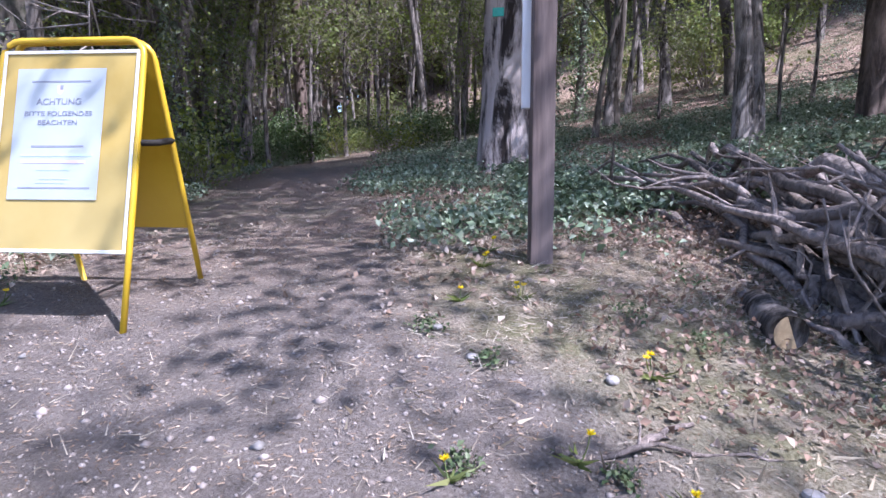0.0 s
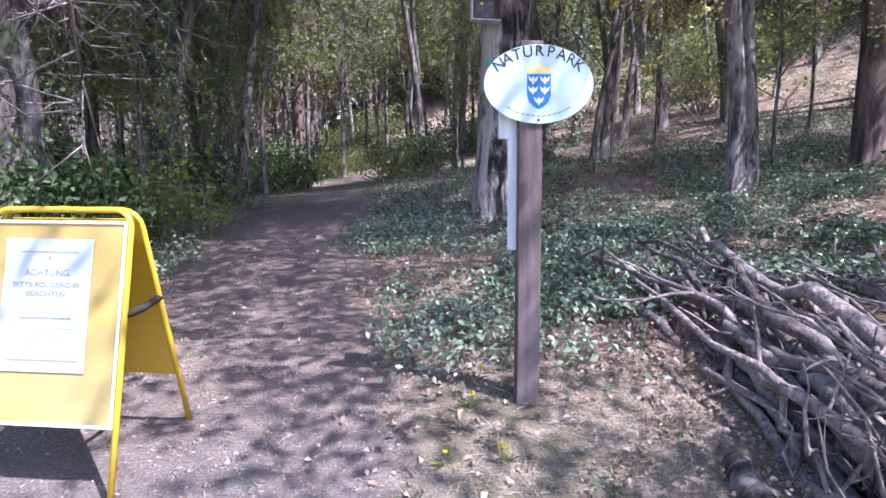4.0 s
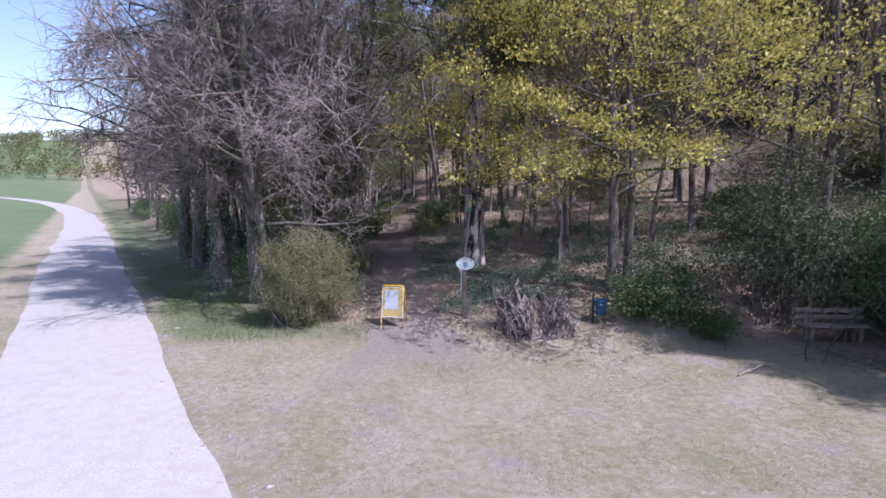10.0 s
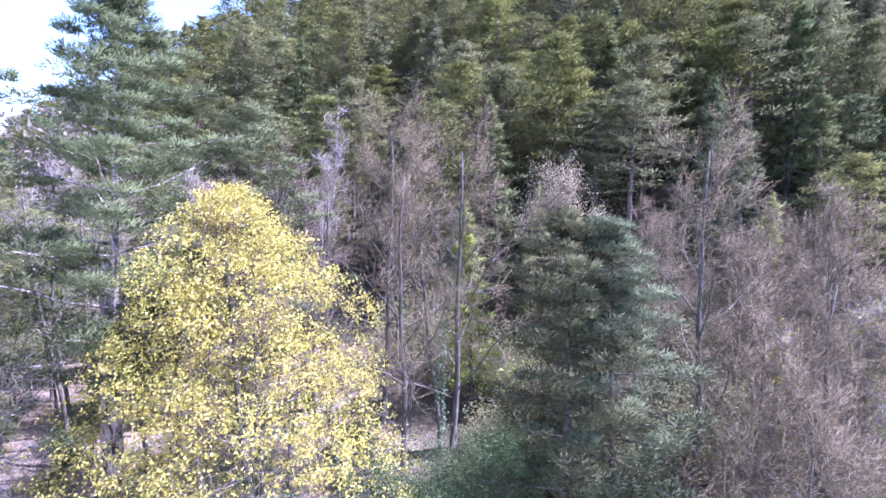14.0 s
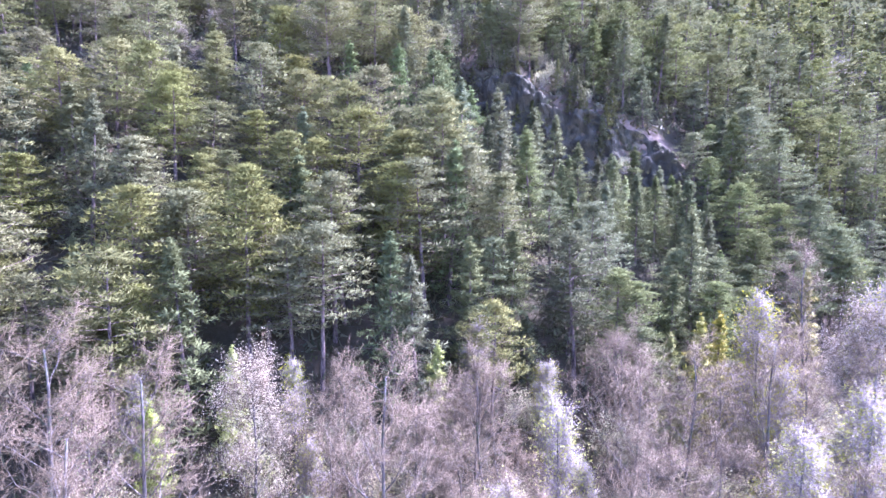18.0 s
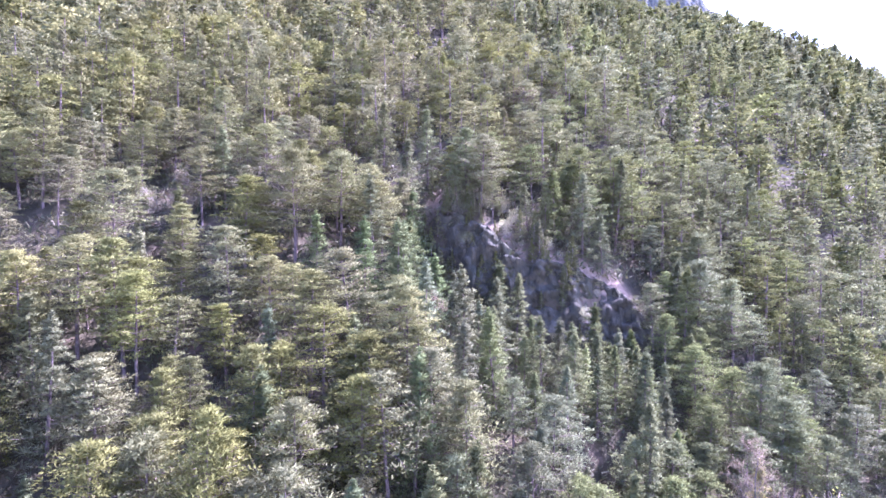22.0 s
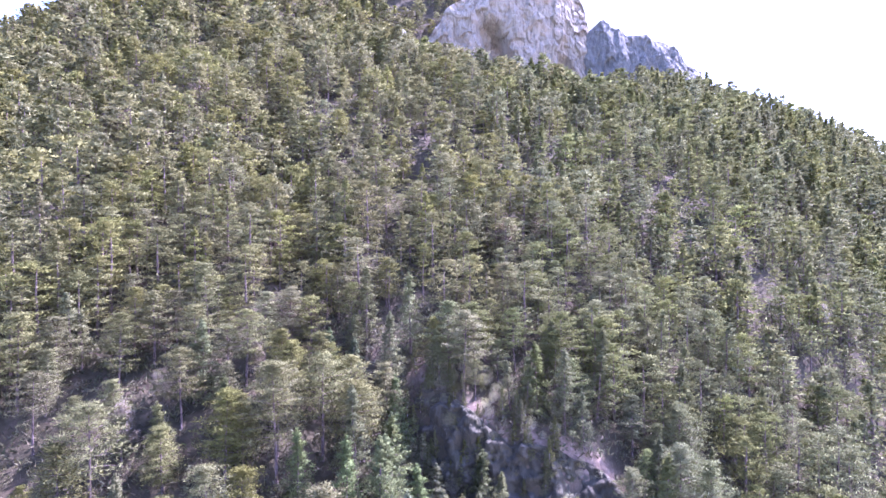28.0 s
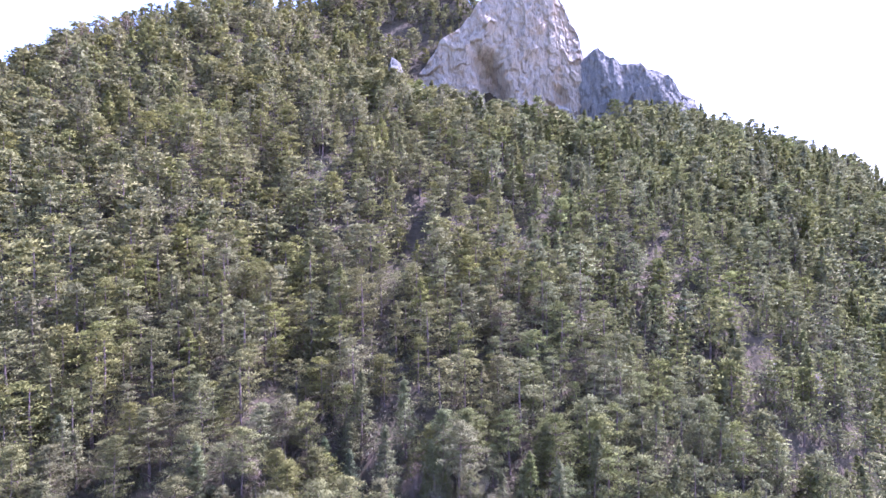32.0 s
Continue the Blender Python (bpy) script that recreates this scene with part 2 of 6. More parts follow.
# ---- materials ----
class Nodes:
    """A small writer of node trees."""

    def __init__(self, name):
        self.m = bpy.data.materials.new(name)
        self.m.use_nodes = True
        self.t = self.m.node_tree
        self.bsdf = self.t.nodes["Principled BSDF"]
        self.out = self.t.nodes["Material Output"]

    def node(self, kind, **values):
        n = self.t.nodes.new(kind)
        for key, v in values.items():
            if key in ("operation", "blend_type", "data_type", "attribute_name", "feature", "wave_type", "bands_direction"):
                if key == "operation":
                    n.operation = v
                elif key == "blend_type":
                    n.blend_type = v
                elif key == "data_type":
                    n.data_type = v
                elif key == "attribute_name":
                    n.attribute_name = v
                elif key == "feature":
                    n.feature = v
                elif key == "wave_type":
                    n.wave_type = v
                else:
                    n.bands_direction = v
        return n

    def link(self, a, b):
        self.t.links.new(a, b)

    def coords(self, scale=(1, 1, 1), world=False):
        g = self.node("ShaderNodeNewGeometry").outputs["Position"] if world else self.node("ShaderNodeTexCoord").outputs["Object"]
        mp = self.node("ShaderNodeMapping")
        mp.inputs["Scale"].default_value = scale
        self.link(g, mp.inputs["Vector"])
        return mp.outputs["Vector"]

    def noise(self, vec, scale, detail=6, rough=.6, dist=0.0):
        n = self.node("ShaderNodeTexNoise")
        n.inputs["Scale"].default_value, n.inputs["Detail"].default_value = scale, detail
        n.inputs["Roughness"].default_value, n.inputs["Distortion"].default_value = rough, dist
        self.link(vec, n.inputs["Vector"])
        return n.outputs["Fac"]

    def ramp(self, fac, stops):
        r = self.node("ShaderNodeValToRGB")
        els = r.color_ramp.elements
        while len(els) < len(stops):
            els.new(.5)
        for e, (p, c) in zip(els, stops):
            e.position, e.color = p, (*c, 1)
        self.link(fac, r.inputs["Fac"])
        return r.outputs["Color"]

    def mix(self, fac, a, b, blend="MIX"):
        n = self.node("ShaderNodeMix", data_type="RGBA", blend_type=blend)
        for key, v in ((0, fac), (6, a), (7, b)):
            if isinstance(v, (int, float)):
                n.inputs[key].default_value = v
            elif isinstance(v, tuple):
                n.inputs[key].default_value = (*v, 1)
            else:
                self.link(v, n.inputs[key])
        return n.outputs[2]

    def math(self, op, a, b=0.0, c=None):
        n = self.node("ShaderNodeMath", operation=op)
        n.use_clamp = False
        for k, v in enumerate((a, b) if c is None else (a, b, c)):
            if isinstance(v, (int, float)):
                n.inputs[k].default_value = v
            else:
                self.link(v, n.inputs[k])
        return n.outputs[0]

    def attr(self, name):
        n = self.node("ShaderNodeAttribute", attribute_name=name)
        return n.outputs["Fac"]

    def bump(self, height, strength, distance):
        b = self.node("ShaderNodeBump")
        b.inputs["Strength"].default_value, b.inputs["Distance"].default_value = strength, distance
        self.link(height, b.inputs["Height"])
        self.link(b.outputs["Normal"], self.bsdf.inputs["Normal"])
        return b.outputs["Normal"]

    def done(self, color, rough=.85, metal=0.0, spec=.3):
        if isinstance(color, tuple):
            self.bsdf.inputs["Base Color"].default_value = (*color, 1)
        else:
            self.link(color, self.bsdf.inputs["Base Color"])
        self.bsdf.inputs["Roughness"].default_value = rough
        self.bsdf.inputs["Metallic"].default_value = metal
        self.bsdf.inputs["Specular IOR Level"].default_value = spec
        return self.m


def solid(name, dark, light, scale=20, rough=.6, bump=.15, dist=.002, stretch=(1, 1, 1), metal=0.0, spec=.4, stain=None, vary=0.0):
    """Two tones of grain, a broad stain, fine relief."""
    n = Nodes(name)
    v = n.coords(stretch)
    f = n.noise(v, scale, 8, .65)
    col = n.ramp(f, [(.3, dark), (.7, light)])
    g = n.noise(v, scale * .09, 3)
    if stain:
        col = n.mix(n.ramp(g, [(.45, (0, 0, 0)), (.68, (.75, .75, .75))]), col, stain)
    if vary:
        rnd = n.node("ShaderNodeObjectInfo").outputs["Random"]
        hsv = n.node("ShaderNodeHueSaturation")
        n.link(n.math("MULTIPLY_ADD", rnd, vary, 1 - vary / 2), hsv.inputs["Value"])
        n.link(col, hsv.inputs["Color"])
        col = hsv.outputs["Color"]
    n.bump(f, bump, dist)
    return n.done(col, rough, metal, spec)


def foliage(name, a, b, c, trans=.3, rough=.6, by="island", hue=.03, tint=False, spec=.3):
    """Leaves or needles: colours vary from piece to piece and from plant to plant; light shines through."""
    n = Nodes(name)
    isl = n.node("ShaderNodeNewGeometry").outputs["Random Per Island"]
    col = n.ramp(isl, [(0.0, a), (.5, b), (1.0, c)])
    hsv = n.node("ShaderNodeHueSaturation")
    rnd = n.attr("tint") if tint else n.node("ShaderNodeObjectInfo").outputs["Random"]
    n.link(n.math("MULTIPLY_ADD", rnd, hue * 2, .5 - hue), hsv.inputs["Hue"])
    r2 = n.math("FRACT", n.math("MULTIPLY", rnd, 7.31))
    n.link(n.math("MULTIPLY_ADD", r2, .42, .79), hsv.inputs["Value"])
    r3 = n.math("FRACT", n.math("MULTIPLY", rnd, 13.7))
    n.link(n.math("MULTIPLY_ADD", r3, .35, .88), hsv.inputs["Saturation"])
    n.link(col, hsv.inputs["Color"])
    col = hsv.outputs["Color"]
    n.done(col, rough, 0, spec)
    tr = n.node("ShaderNodeBsdfTranslucent")
    n.link(col, tr.inputs["Color"])
    mx = n.node("ShaderNodeMixShader")
    mx.inputs[0].default_value = trans
    n.link(n.bsdf.outputs[0], mx.inputs[1])
    n.link(tr.outputs[0], mx.inputs[2])
    n.link(mx.outputs[0], n.out.inputs["Surface"])
    return n.m


def bark(name, dark, light, scale=9, ivy=None, bump=.8, dist=.02, soft=.12):
    n = Nodes(name)
    v = n.coords((1, 1, .22))
    f = n.noise(v, scale, 9, .7, .6)
    col = n.ramp(f, [(.49 - soft, dark), (.5, tuple((a + b) / 2 for a, b in zip(dark, light))), (.5 + soft, light)])
    g = n.noise(n.coords(), 1.6, 4)
    col = n.mix(n.ramp(g, [(.5, (0, 0, 0)), (.72, (.6, .6, .6))]), col, tuple(min(1, c * 1.35) for c in light))
    if ivy:
        col = n.mix(n.ramp(n.noise(n.coords(), .9, 5), [(.52, (0, 0, 0)), (.6, (.8, .8, .8))]), col, ivy)
    n.bump(f, bump, dist)
    return n.done(col, .9, 0, .2)


def ground_material():
    n = Nodes("ground")
    v = n.coords(world=True)
    fine, mid, broad = n.noise(v, 70, 12, .78), n.noise(v, 5.5, 6, .65), n.noise(v, .55, 5)
    huge = n.noise(v, .06, 4)
    vor = n.node("ShaderNodeTexVoronoi")
    vor.inputs["Scale"].default_value = 60
    n.link(v, vor.inputs["Vector"])
    # dry meadow: straw, thin green, bare earth
    straw = n.ramp(fine, [(.36, (.115, .088, .062)), (.46, (.29, .242, .18)), (.54, (.37, .317, .25)), (.66, (.56, .50, .42))])
    green = n.ramp(fine, [(.3, (.10, .115, .05)), (.7, (.25, .25, .12))])
    meadow = n.mix(n.ramp(n.math("MULTIPLY_ADD", mid, .6, n.math("MULTIPLY", broad, .5)), [(.45, (0, 0, 0)), (.64, (.7, .7, .7))]), straw, green)
    earth = n.ramp(fine, [(.36, (.085, .066, .058)), (.46, (.225, .19, .174)), (.55, (.315, .278, .258)), (.66, (.45, .41, .385))])
    meadow = n.mix(n.ramp(n.noise(v, .9, 6, .7), [(.56, (0, 0, 0)), (.68, (.8, .8, .8))]), meadow, earth)
    # trodden path: grey-brown earth with grit
    grit = n.ramp(vor.outputs["Distance"], [(.0, (.40, .36, .335)), (.10, (.29, .252, .225)), (.5, (.20, .17, .148))])
    path = n.mix(n.ramp(mid, [(.35, (.15, .15, .15)), (.7, (.75, .75, .75))]), grit, earth)
    # leaf litter of the wood, and the dark tone of shaded ground by benches
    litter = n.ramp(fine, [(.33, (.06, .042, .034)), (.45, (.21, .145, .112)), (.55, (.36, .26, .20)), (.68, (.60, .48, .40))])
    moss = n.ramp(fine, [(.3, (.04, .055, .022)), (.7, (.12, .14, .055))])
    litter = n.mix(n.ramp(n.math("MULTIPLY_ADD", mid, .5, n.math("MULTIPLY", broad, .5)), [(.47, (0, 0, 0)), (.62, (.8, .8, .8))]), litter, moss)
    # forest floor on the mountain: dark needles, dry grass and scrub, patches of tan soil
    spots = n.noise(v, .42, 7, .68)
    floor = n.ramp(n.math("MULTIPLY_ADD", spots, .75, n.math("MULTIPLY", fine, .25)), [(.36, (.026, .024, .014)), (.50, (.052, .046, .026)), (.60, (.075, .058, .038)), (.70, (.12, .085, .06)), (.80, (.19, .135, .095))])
    soil = n.ramp(n.noise(v, 1.3, 8, .7), [(.3, (.13, .09, .065)), (.5, (.26, .19, .14)), (.7, (.40, .31, .24))])
    crop = n.ramp(n.math("MULTIPLY_ADD", fine, .25, n.math("MULTIPLY", huge, .8)), [(.3, (.085, .125, .058)), (.7, (.135, .175, .085))])
    verge = n.ramp(n.math("MULTIPLY_ADD", fine, .6, n.math("MULTIPLY", mid, .4)), [(.36, (.07, .09, .042)), (.52, (.135, .155, .078)), (.64, (.25, .24, .15))])

    wobble = n.math("MULTIPLY", n.math("SUBTRACT", mid, .5), 1.0)

    def masked(name):
        a = n.attr(name)
        k = n.math("MULTIPLY", n.math("MULTIPLY", a, n.math("SUBTRACT", 1.0, a)), 4.0)
        return n.math("MULTIPLY_ADD", wobble, k, a)

    xyz = n.node("ShaderNodeSeparateXYZ")
    n.link(v, xyz.inputs[0])
    side = n.math("ADD", n.math("MULTIPLY_ADD", xyz.outputs[0], .830, 5.824), n.math("MULTIPLY", xyz.outputs[1], .558))
    side = n.math("ADD", side, n.math("MULTIPLY", n.math("SUBTRACT", n.noise(v, .7, 5), .5), 2.2))

    def between(a, lo, hi):
        m = n.node("ShaderNodeMapRange")
        m.interpolation_type = "SMOOTHSTEP"
        m.inputs[1].default_value, m.inputs[2].default_value = lo, hi
        n.link(a, m.inputs[0])
        return m.outputs[0]

    field = n.math("MULTIPLY", between(side, -4.2, -5.4), between(xyz.outputs[1], 2, 7))
    border = n.math("MULTIPLY", n.math("MULTIPLY", between(side, .2, 1.2), between(side, 6.0, 4.5)), between(xyz.outputs[1], .6, 2.4))
    col = n.mix(field, meadow, crop)
    col = n.mix(border, col, verge)
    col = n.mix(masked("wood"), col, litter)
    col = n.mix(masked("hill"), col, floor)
    # path in the wood: litter, with the trees' shade put into the same darker tone
    trodden = n.mix(n.math("MULTIPLY", n.attr("wood"), .6), path, litter)
    col = n.mix(masked("trail"), col, trodden)
    col = n.mix(masked("bare_soil"), col, soil)
    h = n.math("MULTIPLY_ADD", mid, .8, n.math("MULTIPLY", fine, .35))
    n.bump(h, 1.0, .09)
    return n.done(col, .95, 0, .15)


def rock_material(name, dark, mid_c, light, warm):
    n = Nodes(name)
    v = n.coords((1, 1, .3), True)
    f = n.noise(v, .55, 10, .72, .7)
    g = n.noise(n.coords(world=True), .09, 5, .6)
    k = n.noise(n.coords((1, 1, .10), True), .7, 8, .75)
    col = n.ramp(f, [(.26, dark), (.48, mid_c), (.75, light)])
    col = n.mix(n.ramp(g, [(.5, (0, 0, 0)), (.66, (.6, .6, .6))]), col, warm)
    col = n.mix(n.ramp(k, [(.52, (0, 0, 0)), (.66, (.75, .75, .75))]), col, dark)
    n.bump(n.math("ADD", f, n.math("MULTIPLY", k, .4)), .9, .9)
    return n.done(col, .93, 0, .2)


GROUND = ground_material()
ROAD = solid("gravel", (.26, .245, .222), (.44, .42, .385), 34, .95, .5, .02, spec=.2, stain=(.31, .288, .255))
CLIFF = rock_material("limestone", (.125, .11, .08), (.28, .252, .188), (.37, .338, .262), (.34, .26, .16))
# grey rock: the ridge crag's shade is put into this darker tone
GREY_ROCK = rock_material("grey rock in shaded tone", (.055, .058, .05), (.12, .124, .106), (.19, .19, .165), (.16, .15, .115))
# darker than the other rock: the band's shade is put into the colour
BAND_ROCK = rock_material("shaded gully rock", (.032, .03, .02), (.072, .067, .047), (.125, .115, .083), (.075, .076, .04))
YELLOW = solid("yellow paint", (.55, .35, .011), (.62, .405, .022), 9, .38, .05, .001, spec=.5, stain=(.56, .36, .03))
YELLOW_SHEET = solid("yellow sheet", (.38, .262, .062), (.42, .31, .096), 6, .5, .05, .001, spec=.35, stain=(.41, .33, .142))
RUBBER = solid("black rubber", (.015, .015, .015), (.03, .03, .03), 40, .8)
STRAP = solid("black strap", (.02, .018, .016), (.04, .035, .03), 60, .85)
PAPER = solid("paper", (.345, .38, .395), (.395, .43, .445), 4, .55, .04, .001)
PLASTIC_RIM = solid("clear rim", (.62, .62, .58), (.74, .73, .68), 12, .25, .05, .001, spec=.6)
INK = solid("print", (.19, .20, .24), (.26, .27, .33), 30, .8)
INK_RED = solid("red print", (.50, .40, .48), (.58, .46, .52), 30, .8)
INK_BLUE = solid("pale blue print", (.35, .45, .58), (.42, .52, .66), 30, .8)
SIGN_WHITE = solid("enamel white", (.45, .56, .53), (.53, .63, .595), 5, .3, .05, .001, spec=.5, stain=(.49, .59, .56))
SIGN_BLACK = solid("sign lettering", (.015, .02, .03), (.03, .04, .05), 30, .5)
SIGN_BLUE = solid("shield blue", (.015, .14, .36), (.025, .19, .44), 20, .4)
SIGN_PALE = solid("shield pale", (.62, .58, .44), (.74, .70, .56), 20, .45)
SIGN_GOLD = solid("shield gold", (.78, .55, .16), (.88, .68, .28), 20, .45)
POST_WOOD = solid("weathered post", (.045, .03, .027), (.16, .12, .11), 26, .85, .7, .006, (1, 1, .07), stain=(.20, .16, .15))
WHITE_WOOD = solid("white board", (.50, .50, .52), (.70, .70, .72), 30, .7, .3, .002, (1, 1, .1), stain=(.40, .39, .39))
BENCH_WOOD = solid("grey bench planks", (.13, .105, .08), (.27, .225, .175), 24, .85, .5, .004, (.07, 1, 1), vary=.3)
BIN_BLUE = solid("blue bin", (.012, .06, .17), (.03, .12, .27), 14, .45, .1, .001, stain=(.03, .07, .14))
DARK_METAL = solid("dark metal", (.03, .03, .03), (.06, .06, .06), 30, .5, .2, .001, metal=.6)
GREEN_SIGN = solid("green plate", (.02, .25, .20), (.04, .34, .27), 20, .4)
PICTURE = solid("faded picture", (.07, .065, .08), (.24, .22, .25), 9, .6)
CUT_WOOD = solid("sawn end", (.34, .23, .12), (.56, .41, .24), 30, .8, .3, .002)
STICK = solid("dead branch bark", (.035, .027, .024), (.33, .27, .24), 38, .92, 1.0, .025, (1, 1, .6), stain=(.30, .25, .23), vary=.9)
BARK_PINE = bark("pine bark", (.03, .023, .021), (.44, .375, .355), 5, bump=1.0, dist=.09, soft=.06)
BARK_HILL = bark("hillside pine bark", (.035, .026, .023), (.19, .145, .125), 6, bump=.6, dist=.04, soft=.1)
BARK_GREY = bark("grey bark", (.04, .034, .03), (.255, .225, .208), 10, bump=1.0, dist=.03, soft=.07)
BARK_DARK = bark("dark bark", (.045, .038, .033), (.19, .165, .145), 10, ivy=(.055, .08, .035))
TWIG = bark("pale twigs", (.14, .117, .104), (.345, .30, .275), 12, bump=.3, dist=.005)
TWIG_HILL = bark("grey-brown twigs", (.08, .061, .037), (.175, .136, .084), 12, bump=.3, dist=.005)
TWIG_PURPLE = bark("purple-grey twigs", (.10, .076, .058), (.225, .175, .136), 12, bump=.3, dist=.005)
NEEDLE = foliage("pine needles", (.127, .131, .053), (.141, .144, .060), (.155, .157, .069), .32, .9, hue=.010, spec=.03)
NEEDLE_FAR = foliage("woodland needles", (.129, .132, .053), (.143, .145, .060), (.157, .158, .069), .32, .9, hue=.010, tint=True, spec=.03)
NEEDLE_FLANK_SHADE = foliage("shaded woodland needles", (.120, .130, .055), (.136, .146, .062), (.152, .161, .071), .32, .9, hue=.010, tint=True, spec=.03)
NEEDLE_HAZED = foliage("hazed pine needles", (.112, .126, .056), (.127, .141, .064), (.142, .156, .074), .32, .9, hue=.010, spec=.03)
NEEDLE_DARK = foliage("dark pine needles", (.104, .118, .056), (.120, .135, .065), (.138, .153, .076), .3, .9, spec=.03)
NEEDLE_PALE = foliage("pale green needles", (.088, .104, .06), (.113, .131, .074), (.142, .16, .094), .25, .9, spec=.03)
NEEDLE_LIME = foliage("fresh green needles", (.17, .19, .045), (.26, .275, .07), (.38, .375, .11), .2, .55)
LEAF_YELLOW = foliage("young yellow leaves", (.36, .332, .08), (.48, .44, .13), (.58, .53, .21), .30, .6, hue=.01, spec=.15)
LEAF_LIME = foliage("young lime leaves", (.22, .24, .035), (.32, .325, .06), (.42, .40, .10), .4, .5, hue=.015)
LEAF_OLIVE = foliage("olive leaves", (.28, .275, .145), (.355, .345, .195), (.45, .425, .27), .55, .8, hue=.015, spec=.1)
LEAF_GREEN = foliage("shrub leaves", (.05, .085, .032), (.10, .145, .062), (.18, .225, .11), .3, .45, hue=.02)
LEAF_FRESH = foliage("fresh shrub leaves", (.15, .18, .055), (.215, .25, .085), (.31, .34, .14), .5, .5, hue=.02)
# ivy: the palest leaf tone carries sun glints as colour
LEAF_IVY = foliage("ivy leaves", (.085, .125, .07), (.19, .245, .155), (.38, .43, .33), .2, .32, hue=.015)
LEAF_DEAD = foliage("dead leaves", (.19, .13, .095), (.34, .25, .19), (.54, .45, .37), .25, .8, hue=.01)
BLOSSOM = foliage("white blossom", (.30, .262, .19), (.36, .315, .235), (.43, .385, .30), .35, .6, hue=.01)
STRAW = foliage("dry grass", (.28, .225, .16), (.46, .39, .29), (.64, .57, .45), .2, .8, hue=.01)
GRASS = foliage("green grass", (.06, .10, .025), (.12, .16, .045), (.22, .24, .09), .3, .5, hue=.02)
PETAL = foliage("yellow petals", (.75, .55, .01), (.85, .66, .015), (.9, .75, .03), .3, .5, hue=.005)
CLOD = solid("dry soil crumbs", (.12, .098, .086), (.30, .262, .24), 15, .95, .3, .004, vary=.3)
PEBBLE = solid("pale pebbles", (.16, .148, .14), (.33, .31, .295), 12, .85, .3, .004, vary=.5)

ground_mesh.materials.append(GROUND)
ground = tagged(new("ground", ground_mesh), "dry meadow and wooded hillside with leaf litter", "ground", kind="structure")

# the gravel road: a worn strip beside the wood, widening into a turning place
ts = np.concatenate([np.arange(-26, 60, .5), np.arange(60, 260, 4.0)])
us = np.linspace(0, 1, 15)
T, UU = np.meshgrid(ts, us, indexing="ij")
bend = -.0010 * np.clip(T - 50, 0, 400) ** 2
wide = 3.1 + 2.4 * (1 - smooth(T, -9, 5))
off = (.25 + .15 * (1 - smooth(T, -6, 2)) + .16 * fbm(T, T * 0, 3.7, 21, 5)) * (1 - UU) + (-wide + .18 * fbm(T, T * 0, 4.1, 22)) * UU
RX = -5 + T * -.558 + (off + bend) * .830
RY = -3 + T * .830 + (off + bend) * .558
RZ = land(RX, RY) + .035 * np.sin(np.pi * UU) ** .7 + .01
i, j = np.meshgrid(np.arange(len(ts) - 1), np.arange(len(us) - 1), indexing="ij")
k = len(us)
road_quads = np.stack([i * k + j, i * k + j + 1, (i + 1) * k + j + 1, (i + 1) * k + j], -1).reshape(-1, 4)
tagged(part("road", mesh_np("road", np.stack([RX, RY, RZ], -1).reshape(-1, 3), road_quads[:, ::-1], True), ROAD), "pale gravel road along the edge of the wood", "road", kind="structure")


# ---- trees ----
def wander(p, d, length, n, bendy, up, rg):
    """A crooked line of n steps from p along d."""
    pts, d = [np.array(p, float)], np.array(d, float)
    for _ in range(n):
        d = unit(d + rg.normal(size=3) * bendy + np.array([0, 0, up]))
        pts.append(pts[-1] + d * length / n)
    return np.array(pts)


def along(pts, f):
    """The place and the way at the fraction f of a line."""
    k = min(f, .999) * (len(pts) - 1)
    i = int(k)
    return pts[i] + (pts[i + 1] - pts[i]) * (k - i), unit(pts[i + 1] - pts[i])


